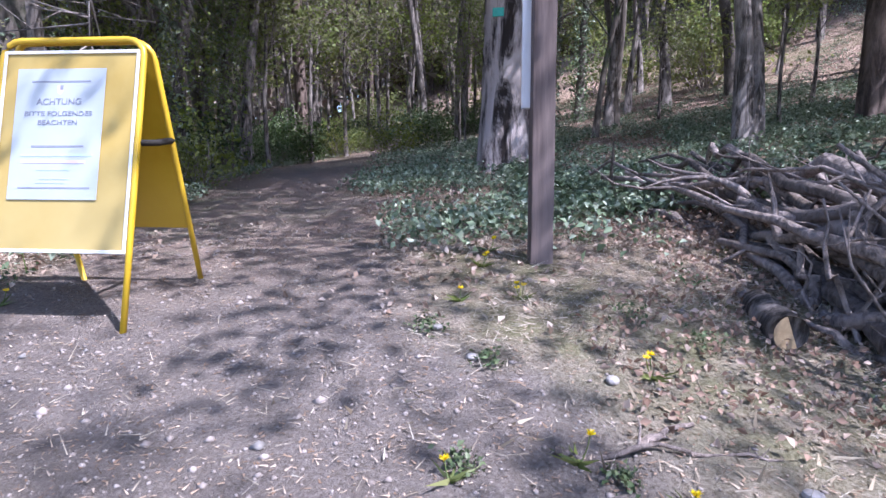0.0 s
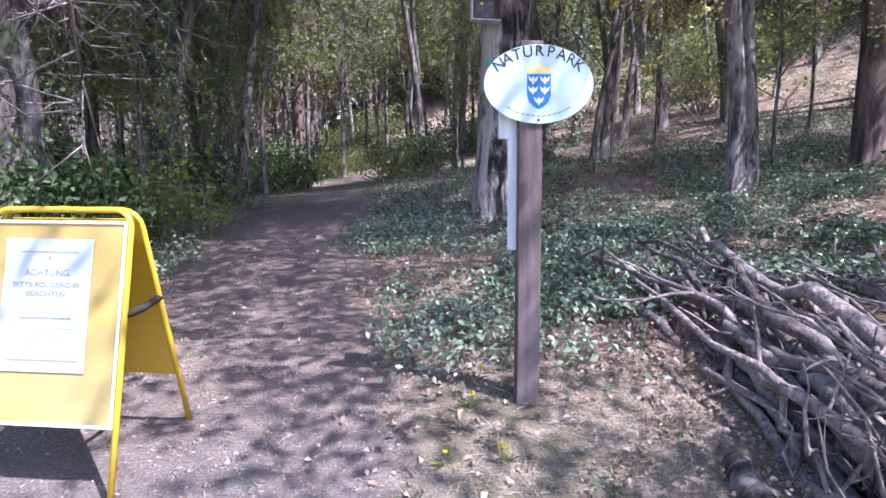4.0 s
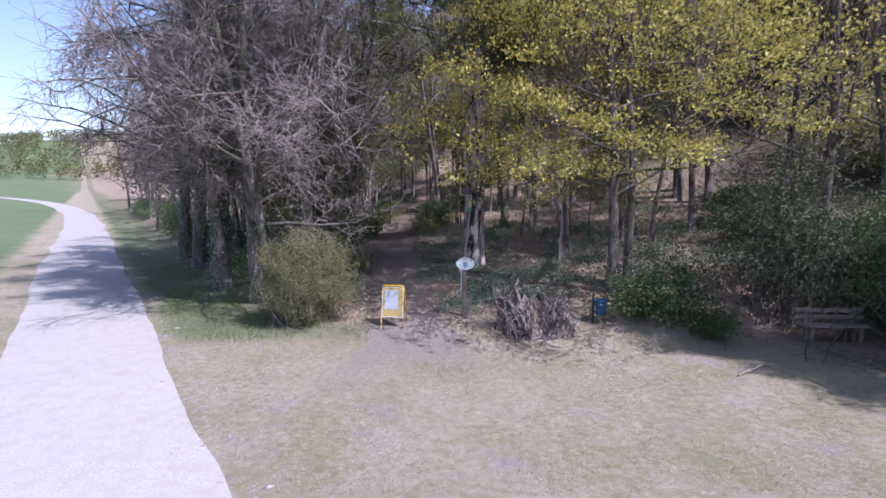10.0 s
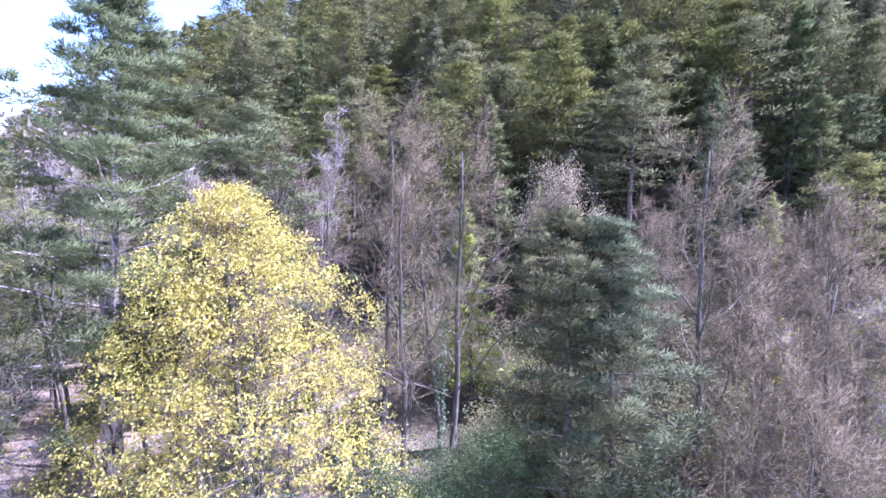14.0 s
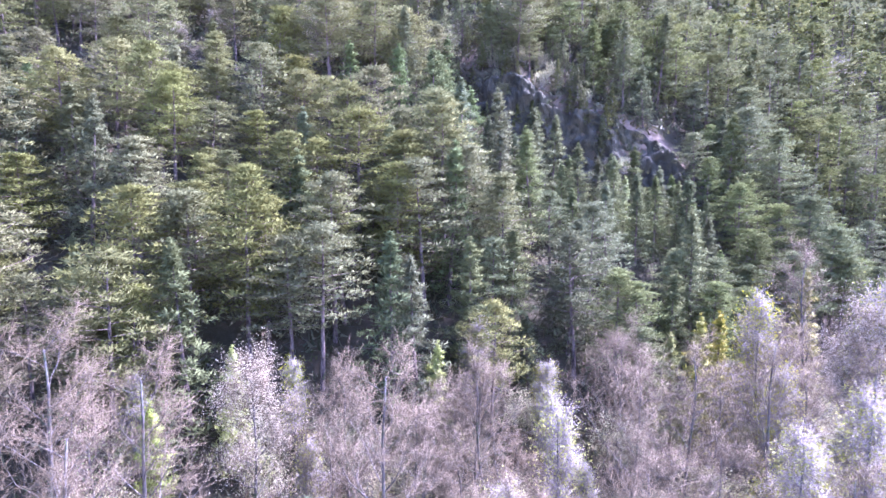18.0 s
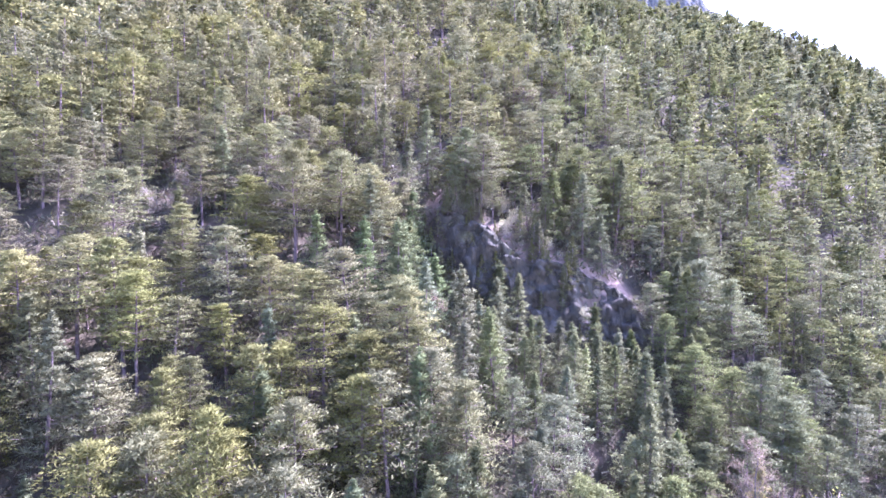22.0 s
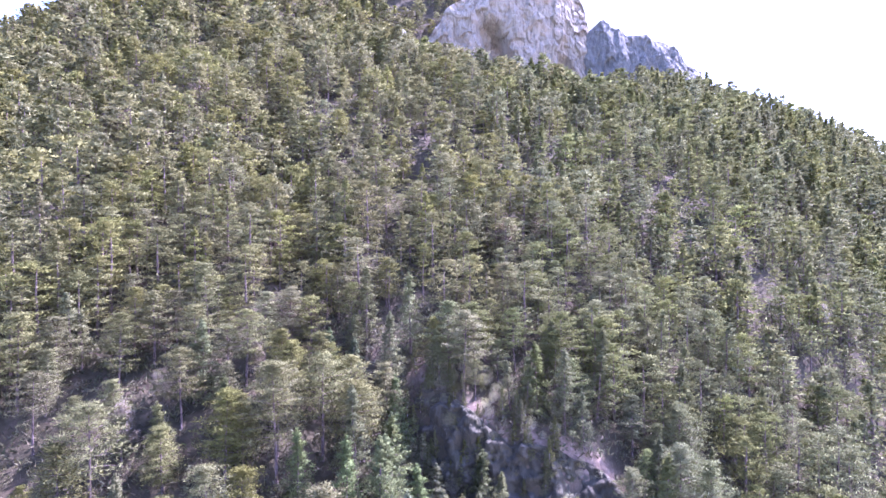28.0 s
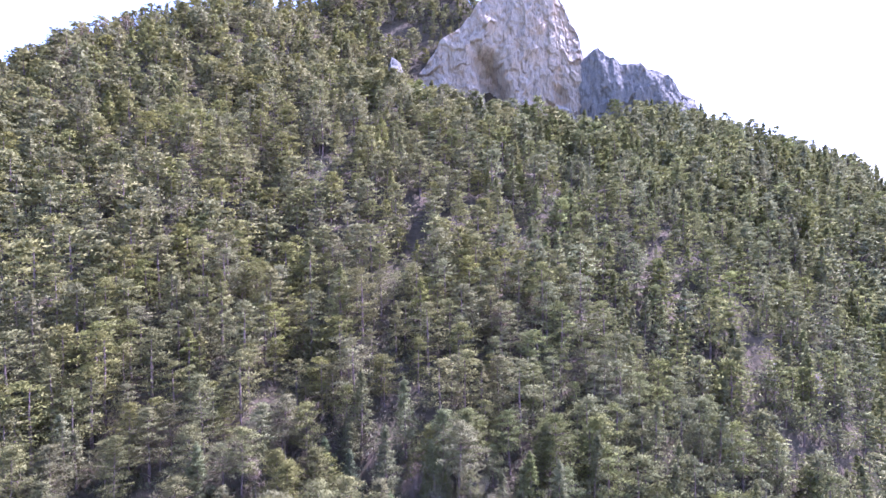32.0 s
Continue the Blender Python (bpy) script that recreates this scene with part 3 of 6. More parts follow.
def skeleton_tree(h, r, rg, limbs=12, low=.25, spread=.45, rise=.5, branches=7, twigs=9, twig_len=.7, lean=(0, 0), droop=0.0, thin=0.0, taper=.75, top=1.0, shape=None, sides=8):
    """Wood of a broadleaf tree: heavy wood as quads, twigs as triangles, and the twigs' ends."""
    trunk = wander((0, 0, -.15), (lean[0], lean[1], 1), h * top, 9, .05, .10, rg)
    heavy = [tube(trunk, r * np.linspace(1, 1 - taper, len(trunk)) * np.concatenate([[1.35], np.ones(len(trunk) - 1)]), sides)]
    P, D, L = [], [], []
    for i in range(limbs):
        f = low + (1 - low) * (i + rg.uniform(0, .9)) / limbs
        p, _ = along(trunk, f)
        a = i * 2.4 + rg.uniform(-.5, .5)
        reach = h * spread * (shape(f) if shape else (1.15 - .8 * f)) * rg.uniform(.7, 1.15)
        d = np.array([math.cos(a), math.sin(a), rise + rg.uniform(-.2, .3) + f * .5])
        limb = wander(p, unit(d), reach, 4, .18, .06 - droop * .12, rg)
        rl = r * (1 - taper * f) * .42
        heavy.append(tube(limb, rl * np.linspace(1, .22, len(limb)), 4, False))
        for b in range(branches):
            fb = .2 + .8 * (b + rg.uniform()) / branches
            q, w = along(limb, fb)
            d2 = unit(w * .6 + rg.normal(size=3) * .62 + [0, 0, .25 - droop])
            bl = reach * rg.uniform(.25, .5) * (1.15 - .5 * fb)
            br = wander(q, d2, bl, 3, .2, .06 - droop * .2, rg)
            heavy.append(tube(br, np.maximum(rl * .36 * np.linspace(1, .3, 4), .006), 3, False))
            n = twigs
            f2 = rg.uniform(.15, 1, n)
            base = np.array([along(br, x)[0] for x in f2])
            dirs = unit(unit(br[-1] - br[0]) * .5 + rg.normal(size=(n, 3)) * .7 + [0, 0, .15 - droop * .9])
            P.append(base), D.append(dirs), L.append(twig_len * rg.uniform(.45, 1.2, n))
    P, D, L = np.concatenate(P), np.concatenate(D), np.concatenate(L)
    # each twig carries two finer ones
    k = rg.uniform(.3, .8, (2, len(P)))
    P2 = np.concatenate([P + D * (L * k[0])[:, None], P + D * (L * k[1])[:, None]])
    D2 = unit(np.concatenate([D, D]) + rg.normal(size=(2 * len(P), 3)) * .55 - [0, 0, droop * .3])
    L2 = np.concatenate([L, L]) * rg.uniform(.35, .7, 2 * len(P))
    thin = thin or r * .030 + .0055
    tw = join([cones(P, D, L, np.full(len(P), thin)), cones(P2, D2, L2, np.full(len(P2), thin * .7))])
    ends = np.concatenate([P + D * L[:, None], P2 + D2 * L2[:, None], P2 + D2 * (L2 * .5)[:, None]])
    return join(heavy), tw, ends


def near_points(ends, n, spread, rg):
    return ends[rg.integers(0, len(ends), n)] + rg.normal(size=(n, 3)) * spread


def broadleaf(name, label, category, wood, twig, at, rg, leaf=None, n=0, size=.1, loose=.12, leaf_name="leaves", group="", ivy=0, **shape):
    th = thing(name, label, category, group, at=at)
    heavy, tw, ends = skeleton_tree(rg=rg, **shape)
    part("trunk", mesh_np("trunk", *heavy, smooth=True), wood, th)
    part("twigwork", mesh_np("twigwork", *tw), twig, th)
    if leaf:
        part(leaf_name, mesh_np(leaf_name, *leaves(near_points(ends, n, loose, rg), size * rg.uniform(.6, 1.35, n), rg)), leaf, th)
    if ivy:
        h, r = shape["h"], shape["r"]
        zz = rg.uniform(0, 1, ivy) ** 1.3 * h * .55
        aa = rg.uniform(0, 6.28, ivy)
        rr = r * (1 - .5 * zz / h) + .03 + rg.exponential(.07, ivy)
        lx, ly = shape.get("lean", (0, 0))
        Pi = np.stack([rr * np.cos(aa) + lx * zz, rr * np.sin(aa) + ly * zz, zz], -1)
        part("ivy", mesh_np("ivy", *leaves(Pi, .085 * rg.uniform(.6, 1.4, ivy), rg)), LEAF_IVY, th, "dark glossy ivy climbing the trunk")
    return th


def pine_mesh(h, rg, boughs=44, clumps=3, per=26, bare=.3, reach=.2, conic=False, length=.42, wid=.05, puff=.075, flat=.36, droop=0.0):
    """Trunk with boughs (quads), and the needles of a pine as soft flattened clumps along each bough: triangles, and a normal for each corner."""
    trunk = wander((0, 0, -.3), (0, 0, 1), h + .1, 8, .025, .2, rg)
    r = h * .0125
    wood = [tube(trunk, r * np.linspace(1.1, .14, len(trunk)), 6)]
    C, S = [], []
    for i in range(boughs):
        s = (i + rg.uniform(0, .9)) / boughs
        f = bare + (1 - bare) * s
        prof = (1 - s) * .97 + .03 if conic else min(1.0, .55 + 1.5 * s) * (1 - s ** 2.2) * .95 + .10
        a = i * 2.4 + rg.uniform(-.5, .5)
        L = h * reach * prof * rg.uniform(.6, 1.2)
        d = np.array([math.cos(a), math.sin(a), (-.05 if conic else .08) + .55 * s * s - droop])
        p, _ = along(trunk, min(.985, f))
        bough = wander(p, unit(d), L, 3, .1, .05, rg)
        if i % 2 == 0 or not conic:
            wood.append(tube(bough, r * .26 * (1.1 - .7 * s) * np.array([1, .8, .55, .25]), 3, False))
        for k in range(clumps):
            q, w = along(bough, max(.1, 1 - (k + rg.uniform(0, .7)) / clumps * .8))
            rad = h * puff * rg.uniform(.65, 1.25) * (1 - (.72 if conic else .42) * s)
            C.append(q + rg.normal(size=3) * [rad * .45, rad * .45, rad * .12])
            S.append(rad)
    for k in range(6 if conic else 3):
        C.append(trunk[-1] + rg.normal(size=3) * h * .004 + [0, 0, h * (.045 - .02 * k if conic else -.022 * k)])
        S.append(h * (.004 + .005 * k) if conic else h * puff * .5)
    C, S = np.repeat(np.array(C), per, 0), np.repeat(np.array(S), per)
    n = len(C)
    u = unit(rg.normal(size=(n, 3)))
    squash = np.array([1, 1, .62 if conic else flat])
    P = C + u * (S * rg.uniform(.25, 1, n) ** .6)[:, None] * squash
    D = unit(u * [1, 1, .5] + rg.normal(size=(n, 3)) * .45 + [0, 0, .42])
    V, F = blades(P - D * .3 * length, D, length * rg.uniform(.6, 1.3, n), wid * rg.uniform(.7, 1.4, n), rg)
    axis = unit(np.concatenate([P[:, :2], np.zeros((n, 1))], 1))
    out = u * [.75, .75, 1.0] + axis * .55 + [0, 0, .22]
    T = V.reshape(-1, 3, 3)
    face = unit(np.cross(T[:, 1] - T[:, 0], T[:, 2] - T[:, 0]))
    back = (face * out).sum(1) < 0
    F[back] = F[back][:, ::-1]
    face[back] *= -1
    N = unit(unit(out) * .8 + face * .25)
    return join(wood), (V, F, np.repeat(N, 3, 0))


def crown_mesh(name, n):
    """Needles whose shading follows the round form of their clumps."""
    V, F, N = n
    me = mesh_np(name, V, F, True)
    free_normals(me, N)
    return me


def free_normals(me, N):
    at = me.attributes.new("custom_normal", "FLOAT_VECTOR", "POINT")
    at.data.foreach_set("vector", np.asarray(N, np.float32).ravel())


def bush(name, label, at, rg, leaf, n, rx, ry, rz, size=.05, stems=60, wood=None, category="bush", group="", lumps=.28):
    """A shrub: many stems from the foot, leaves thick at its uneven outside."""
    th = thing(name, label, category, group, at=at)
    d = unit(rg.normal(size=(stems, 3)) * [1, 1, .5] + [0, 0, .9])
    V = [tube(wander((rg.normal() * rx * .2, rg.normal() * ry * .2, -.05), di, 1, 6, .2, .06, rg) * [rx * 1.05, ry * 1.05, rz * 1.08], np.array([.013, .011, .009, .007, .005, .0035, .002]) * min(1.6, max(1, rz)), 3, False) for di in d]
    part("stemwork", mesh_np("stemwork", *join(V), smooth=True), wood or TWIG, th)
    u = unit(rg.normal(size=(n, 3)))
    lump = 1 + lumps * (np.sin(u[:, 0] * 5.1 + 1) * np.sin(u[:, 1] * 6.3) + np.sin(u[:, 2] * 7.7 + u[:, 0] * 4)) * .7
    lump = lump + lumps * .5 * fbm(u[:, 0] * 3 + 7, u[:, 1] * 3 + u[:, 2] * 4, .9, 15)
    rad = lump * np.clip(rg.normal(.80, .19, n), .25, 1.1)
    shoots = unit(rg.normal(size=(max(8, stems), 3)) + [0, 0, .5])[rg.integers(0, max(8, stems), n)] + rg.normal(size=(n, 3)) * .035
    far_out = rg.uniform(0, 1, n) < .16
    u, rad = np.where(far_out[:, None], shoots, u), np.where(far_out, rg.uniform(.7, 1.28, n), rad)
    P = u * rad[:, None] * [rx, ry, rz * .62] + [0, 0, rz * .55]
    P = P[P[:, 2] > .02]
    part("leaves", mesh_np("leaves", *leaves(P, size * rg.uniform(.6, 1.4, len(P)), rg)), leaf, th)
    return th


def stand(x, y, turn=0.0, sink=0.0, scale=1.0):
    return pose(x, y, float(land(x, y, True)) - sink, 0, 0, turn) @ Matrix.Scale(scale, 4)


def set_copy(ob, x, y, turn, scale=1.0, sink=0.03, zscale=1.0):
    c = copy_thing(ob, pose(0, 0, 0))
    c.matrix_basis = Matrix.LocRotScale((x, y, float(land(x, y)) - sink), Euler((0, 0, radians(turn))), (scale, scale, scale * zscale))
    return c


R = np.random.default_rng

# the yellow-leaved tree over the brush piles
def yellow_tree(x, y, h, rg):
    """A broad cone of small leaves in bunches on crooked limbs."""
    th = thing("young_leaved_tree", "tree covered in young bright yellow leaves and flowers", "tree", at=stand(x, y, 0))
    wide = lambda z: np.minimum(1.80 * np.maximum(h + .1 - z, 0) ** .62, 6.2)
    heavy, tw, ends = skeleton_tree(h * .96, .17, rg, limbs=36, low=.2, spread=.42, rise=.15, branches=9, twigs=6, twig_len=.8, shape=lambda f: .12 + .98 * (1 - f), lean=(-.01, -.01))
    second = wander((.45, .25, -.2), (.05, .02, 1), h * .7, 8, .06, .1, rg)
    part("trunk", mesh_np("trunk", *join([heavy, tube(second, .13 * np.linspace(1, .3, len(second)), 7)]), smooth=True), BARK_DARK, th)
    part("twigwork", mesh_np("twigwork", *tw), TWIG_PURPLE, th)
    m = 8600
    z = h * (1 - rg.uniform(0, 1, m) ** .68 * .78)
    a = rg.uniform(0, 6.283, m)
    rad = wide(z) * rg.uniform(.05, 1, m) ** .5 * (1 + .2 * fbm(a * 1.3, z, 1.6, 14) + .10 * np.sin(3 * a + .8 * z))
    P = np.stack([rad * np.cos(a) - .03 * z, rad * np.sin(a), z - .12 * rad], -1)
    P = P[.35 * smooth(P[:, 2], 9.5, 11.5) + fbm(P[:, 0] + 2.1 * P[:, 2], P[:, 1] - 1.7 * P[:, 2], 1.7, 12) > -.04 + .24 * (1 - smooth(P[:, 2], 5.0, 8.0))]
    side = rg.normal(size=(90, 3)) * [1.5, 1.0, .9] + [-4.6, .9, 4.6]
    P = np.concatenate([P, ends[rg.integers(0, len(ends), 260)], side])
    P = P[P[:, 2] > np.maximum(3.3, np.where(P[:, 0] > .3, 3.7 + .2 * P[:, 0], 0))]
    sprigs = []
    for k in range(9):
        tip = np.array([rg.uniform(-5.4, 1.4), rg.uniform(-1.2, 1.8), rg.uniform(2.1, 3.7)])
        root = np.array([0, 0, rg.uniform(3.4, 5.0)])
        bow = (root + tip) / 2 + [0, 0, .7]
        f = np.linspace(0, 1, 10)[:, None]
        arc = (1 - f) ** 2 * root + 2 * f * (1 - f) * bow + f ** 2 * tip + rg.normal(size=(10, 3)) * .05
        part("low_branch", mesh_np("low_branch", *tube(arc, np.linspace(.028, .005, 10), 6), smooth=True), BARK_DARK, th)
        sprigs.append(arc[rg.integers(4, 10, 11)] + rg.normal(size=(11, 3)) * [.3, .3, .2])
    S = np.concatenate(sprigs)
    S = (S[:, None] + rg.normal(size=(len(S), 30, 3)) * [.11, .11, .07]).reshape(-1, 3)
    part("blossom", mesh_np("blossom", *leaves(S, .042 * rg.uniform(.6, 1.4, len(S)), rg, .8)), LEAF_YELLOW, th)
    n = 12
    Q = (P[:, None] + rg.normal(size=(len(P), n, 3)) * [.13, .13, .10]).reshape(-1, 3)
    part("leaves", mesh_np("leaves", *leaves(Q, .084 * rg.uniform(.6, 1.4, len(Q)), rg, .8)), LEAF_YELLOW, th)
    return th


yellow_tree(5.0, 3.9, 14.7, R(11))

# tall pine behind the sign post, with bare lower trunk
def big_pine(x, y, h, seed, needles, label, turn=0, bare=.42, reach=.2, r_gain=1.0, **kw):
    th = thing("pine_tree", label, "pine", at=stand(x, y, turn))
    w, n = pine_mesh(h, R(seed), 52, 3, 230, bare, reach * 1.2, length=.22, wid=.017, puff=.066, **kw)
    w[0][:, :2] *= r_gain
    part("trunk", mesh_np("trunk", *w, smooth=True), BARK_HILL, th)
    part("crown", crown_mesh("crown", n), needles, th)
    return th


p = thing("pine_tree", "tall old pine with thick flaking grey bark", "pine", at=stand(.95, 8.2))
w, n = pine_mesh(21.5, R(3), 60, 4, 250, .34, .235, length=.25, wid=.019, puff=.052)
part("crown", crown_mesh("crown", n), NEEDLE_DARK, p)
part("trunk", mesh_np("trunk", *join([w, tube(wander((0, 0, -.3), (0, 0, 1), 12, 8, .015, .2, R(4)), np.array([.50, .38, .34, .32, .30, .29, .28, .26, .25]), 14)]), smooth=True), BARK_PINE, p)
# loose plates of bark on the old trunk
rb = R(5)
pl = []
for i in range(240):
    a, z = rb.uniform(0, 6.28), rb.uniform(.1, 4.2)
    rr = .39 - .022 * z
    c = np.array([math.cos(a) * rr, math.sin(a) * rr, z])
    t = np.array([-math.sin(a), math.cos(a), 0])
    o = np.array([math.cos(a), math.sin(a), 0])
    ww, hh = rb.uniform(.025, .06), rb.uniform(.08, .24)
    pts = [c + t * sx * ww * rb.uniform(.6, 1) + np.array([0, 0, sz * hh]) + o * rb.uniform(.0, .03) for sx, sz in ((-1, -1), (1, -1), (1, 1), (-1, 1))]
    pl.append((np.array(pts + [c + o * .045]), np.array([[0, 1, 4], [1, 2, 4], [2, 3, 4], [3, 0, 4]])))
part("bark_plate", mesh_np("bark_plate", *join(pl)), BARK_PINE, p, "curling plates of flaking bark")
part("trail_marker", box(.16, .012, .12, .004, (-.21, -.34, 2.12), (0, 0, -12)), GREEN_SIGN, p, "small green enamel plate nailed to the trunk")

shrine = thing("picture_box", "small roofed wooden box with a faded picture on a trunk", "wall box", at=pose(.62, 7.74, 3.36, 0, 0, 8) @ Matrix.Scale(.8, 4))
part("back_board", box(.46, .02, .40, .003, (0, .08, .20)), POST_WOOD, shrine)
part("picture", box(.30, .006, .26, .002, (0, .066, .20)), PICTURE, shrine, "faded dark picture")
# left side and floor painted white to stand for light on their edges
for sx in (-1, 1):
    part("side_board", box(.02, .16, .40, .003, (sx * .24, 0, .20)), WHITE_WOOD if sx < 0 else POST_WOOD, shrine)
    part("roof_board", box(.36, .24, .02, .004, (sx * .155, -.02, .46), (0, sx * 24, 0)), POST_WOOD, shrine)
part("floor_board", box(.50, .18, .022, .003, (0, 0, -.011)), WHITE_WOOD, shrine)

big_pine(13.6, -3.0, 14.8, 21, NEEDLE_DARK, "dark green pine behind the shaded bench", bare=.24, reach=.19)
big_pine(15.2, -3.9, 14.4, 22, NEEDLE_PALE, "pale green pine beside a darker one", bare=.28, reach=.18)
big_pine(6.6, 8.6, 17.4, 23, NEEDLE_PALE, "pale grey-green pine behind the yellow tree", bare=.25, reach=.22)
big_pine(-4.7, 18.4, 17.0, 25, NEEDLE, "pine in the wood beside the footpath", bare=.5, reach=.18)

# bare trees along the road, with pale hanging twigs
bare_kw = dict(limbs=20, low=.2, spread=.40, rise=.4, branches=10, twigs=12, twig_len=1.0, droop=.42)
for i, (x, y, h, lean) in enumerate(((-5.4, 4.9, 12.5, (-.16, -.02)), (-6.4, 5.6, 14.0, (-.04, -.04)), (-5.2, 6.9, 15.0, (-.13, 0)))):
    broadleaf("bare_tree", "leafless spreading tree with pale hanging twigs", "bare tree", BARK_DARK, TWIG, stand(x, y, 40 * i), R(40 + i), group="bare trees along the road", ivy=700 if i else 0, h=h, r=.19 + .02 * i, lean=lean, **bare_kw)

VARIANTS = []
for i, (h, r, wood, tw, kw) in enumerate((
        (13, .14, BARK_GREY, TWIG_PURPLE, dict(limbs=12, low=.3, spread=.27, rise=.7, branches=6, twigs=6, twig_len=.85)),
        (14, .12, BARK_GREY, TWIG, dict(limbs=11, low=.38, spread=.24, rise=.9, branches=6, twigs=6, twig_len=.85)),
        (11, .10, BARK_DARK, TWIG_PURPLE, dict(limbs=12, low=.25, spread=.3, rise=.7, branches=6, twigs=7, twig_len=.75)),
        (12, .16, BARK_DARK, TWIG_PURPLE, dict(limbs=13, low=.22, spread=.36, rise=.55, branches=6, twigs=7, twig_len=.85)))):
    VARIANTS.append(broadleaf("bare_tree", "leafless tree with purple-grey twigs" if tw is TWIG_PURPLE else "leafless slender tree with pale twigs", "bare tree", wood, tw, stand((-9.0, -11.5, -7.4, -14.0)[i], (9.2, 13.0, 12.0, 17.0)[i], 30 * i), R(60 + i), group="bare trees of the wood", h=h, r=r, **kw))

# wood beside the footpath and up the slope: bare trees
rw = R(77)
wood_places = [(-4.7, 9.0, 1.0, 1), (-7.2, 10.0, 1.1, 0), (-5.9, 14.0, 1, 3), (-4.4, 16.5, 1, 1), (-5.0, 19.6, .9, 2), (-.6, 18.5, 1, 1), (.8, 21, 1, 0), (4.2, 7.8, .95, 1), (4.45, 8.0, 1.0, 0),
               (4.1, 13.2, .9, 2), (3.2, 11.8, .7, 2), (5.4, 16.5, .9, 1), (8.0, 15.5, 1, 3), (10.6, 13.2, 1.1, 3), (9.4, 8.8, .95, 0), (12.3, 18.6, 1, 1), (9.2, 24, 1, 0), (7, 20, .9, 1), (2.5, 25, 1, 0), (-1.5, 25, 1, 2), (14.5, 22, 1, 1), (.4, 16.4, .8, 1), (1.6, 15.6, .95, 0), (-4.95, 6.9, 1.2, 1), (2.8, 17.8, 1.0, 3), (-.6, 21.8, 1.0, 1), (-4.6, 12.8, 1.0, 1), (-5.4, 22.6, 1.0, 0), (.6, 27.5, 1.0, 3)]
for x, y, s, v in wood_places:
    set_copy(VARIANTS[v], x, y, rw.uniform(0, 360), s * rw.uniform(.92, 1.08))
for k in range(52):
    y = rw.uniform(8, 46)
    x = rw.uniform(-24 - .3 * y, 13 - .1 * y)
    if road_side(x, y) < 5 or abs(x - trail_x(np.array(min(y, 24.0)))) < 1.8 or abs(x - 1) + abs(y - 8.2) < 1.5 or (y < 15 and -2 < x < 3.6):
        continue
    set_copy(VARIANTS[int(rw.integers(0, 4))], x, y, rw.uniform(0, 360), rw.uniform(.65, 1.15), zscale=rw.uniform(.95, 1.15))
for x, y, s, v in ((-5.6, 11.4, 1.5, 1), (-8.2, 10.4, 1.45, 0), (-11.0, 22.0, 1.6, 1), (-8.4, 24.5, 1.6, 0), (-13.4, 25.0, 1.7, 1), (-10.2, 28.0, 1.7, 3), (-6.2, 27.5, 1.55, 1), (-15.5, 21.5, 1.55, 0)):
    set_copy(VARIANTS[v], x, y, rw.uniform(0, 360), s)
EDGE = bpy.data.objects["bare_tree.001"]
for x, y, s in ((-8.3, 7.6, 1.15), (-9.8, 10.2, 1.3), (-11.6, 12.6, 1.4), (-13.6, 15.4, 1.4)):
    set_copy(EDGE, x, y, rw.uniform(0, 360), s)
broadleaf("bare_tree", "old leaning tree with pale bark and ivy on its trunk", "bare tree", BARK_GREY, TWIG, stand(-6.1, 9.1, 15), R(47), group="bare trees of the wood", ivy=700, h=15, r=.27, lean=(-.15, -.02), limbs=14, low=.35, spread=.3, rise=.6, branches=7, twigs=7, twig_len=.9)
# the row along the road, running off into the distance
for k in range(36):
    t = 9 + k * 2.0 + rw.uniform(-1, 1)
    o = rw.uniform(3.4, 9)
    x, y = -5 - .558 * t + .83 * o, -3 + .83 * t + .558 * o
    if t > 16:
        set_copy(VARIANTS[int(rw.integers(0, 4))], x, y, rw.uniform(0, 360), rw.uniform(.8, 1.1))

# trunks wrapped in ivy, and trees in thin fresh leaf
IVY_TREE = broadleaf("ivy_tree", "slender dark trunk wrapped in ivy", "tree", BARK_DARK, TWIG_PURPLE, stand(4.1, 17.0), R(81), LEAF_FRESH, 900, .09, .3, group="ivy-clad trees", ivy=1500, h=13, r=.13, limbs=9, low=.4, spread=.22, rise=.8, branches=5, twigs=6)
for x, y, s in ((-4.3, 8.9, .9), (-4.4, 11.0, 1), (-6.0, 8.4, 1.1), (-5.5, 11.3, 1), (-8.6, 7.6, 1.05), (14.5, 5.9, .95), (2.6, 13.6, .9), (-9.8, 11, 1.1)):
    set_copy(IVY_TREE, x, y, rw.uniform(0, 360), s)
FRESH_TREE = broadleaf("fresh_leaved_tree", "young tree with thin fresh green leaves", "tree", BARK_GREY, TWIG, stand(-5.3, 17.5), R(82), LEAF_FRESH, 2300, .12, .22, group="trees in fresh leaf", h=9, r=.07, limbs=13, low=.25, spread=.28, rise=.5, branches=5, twigs=6)
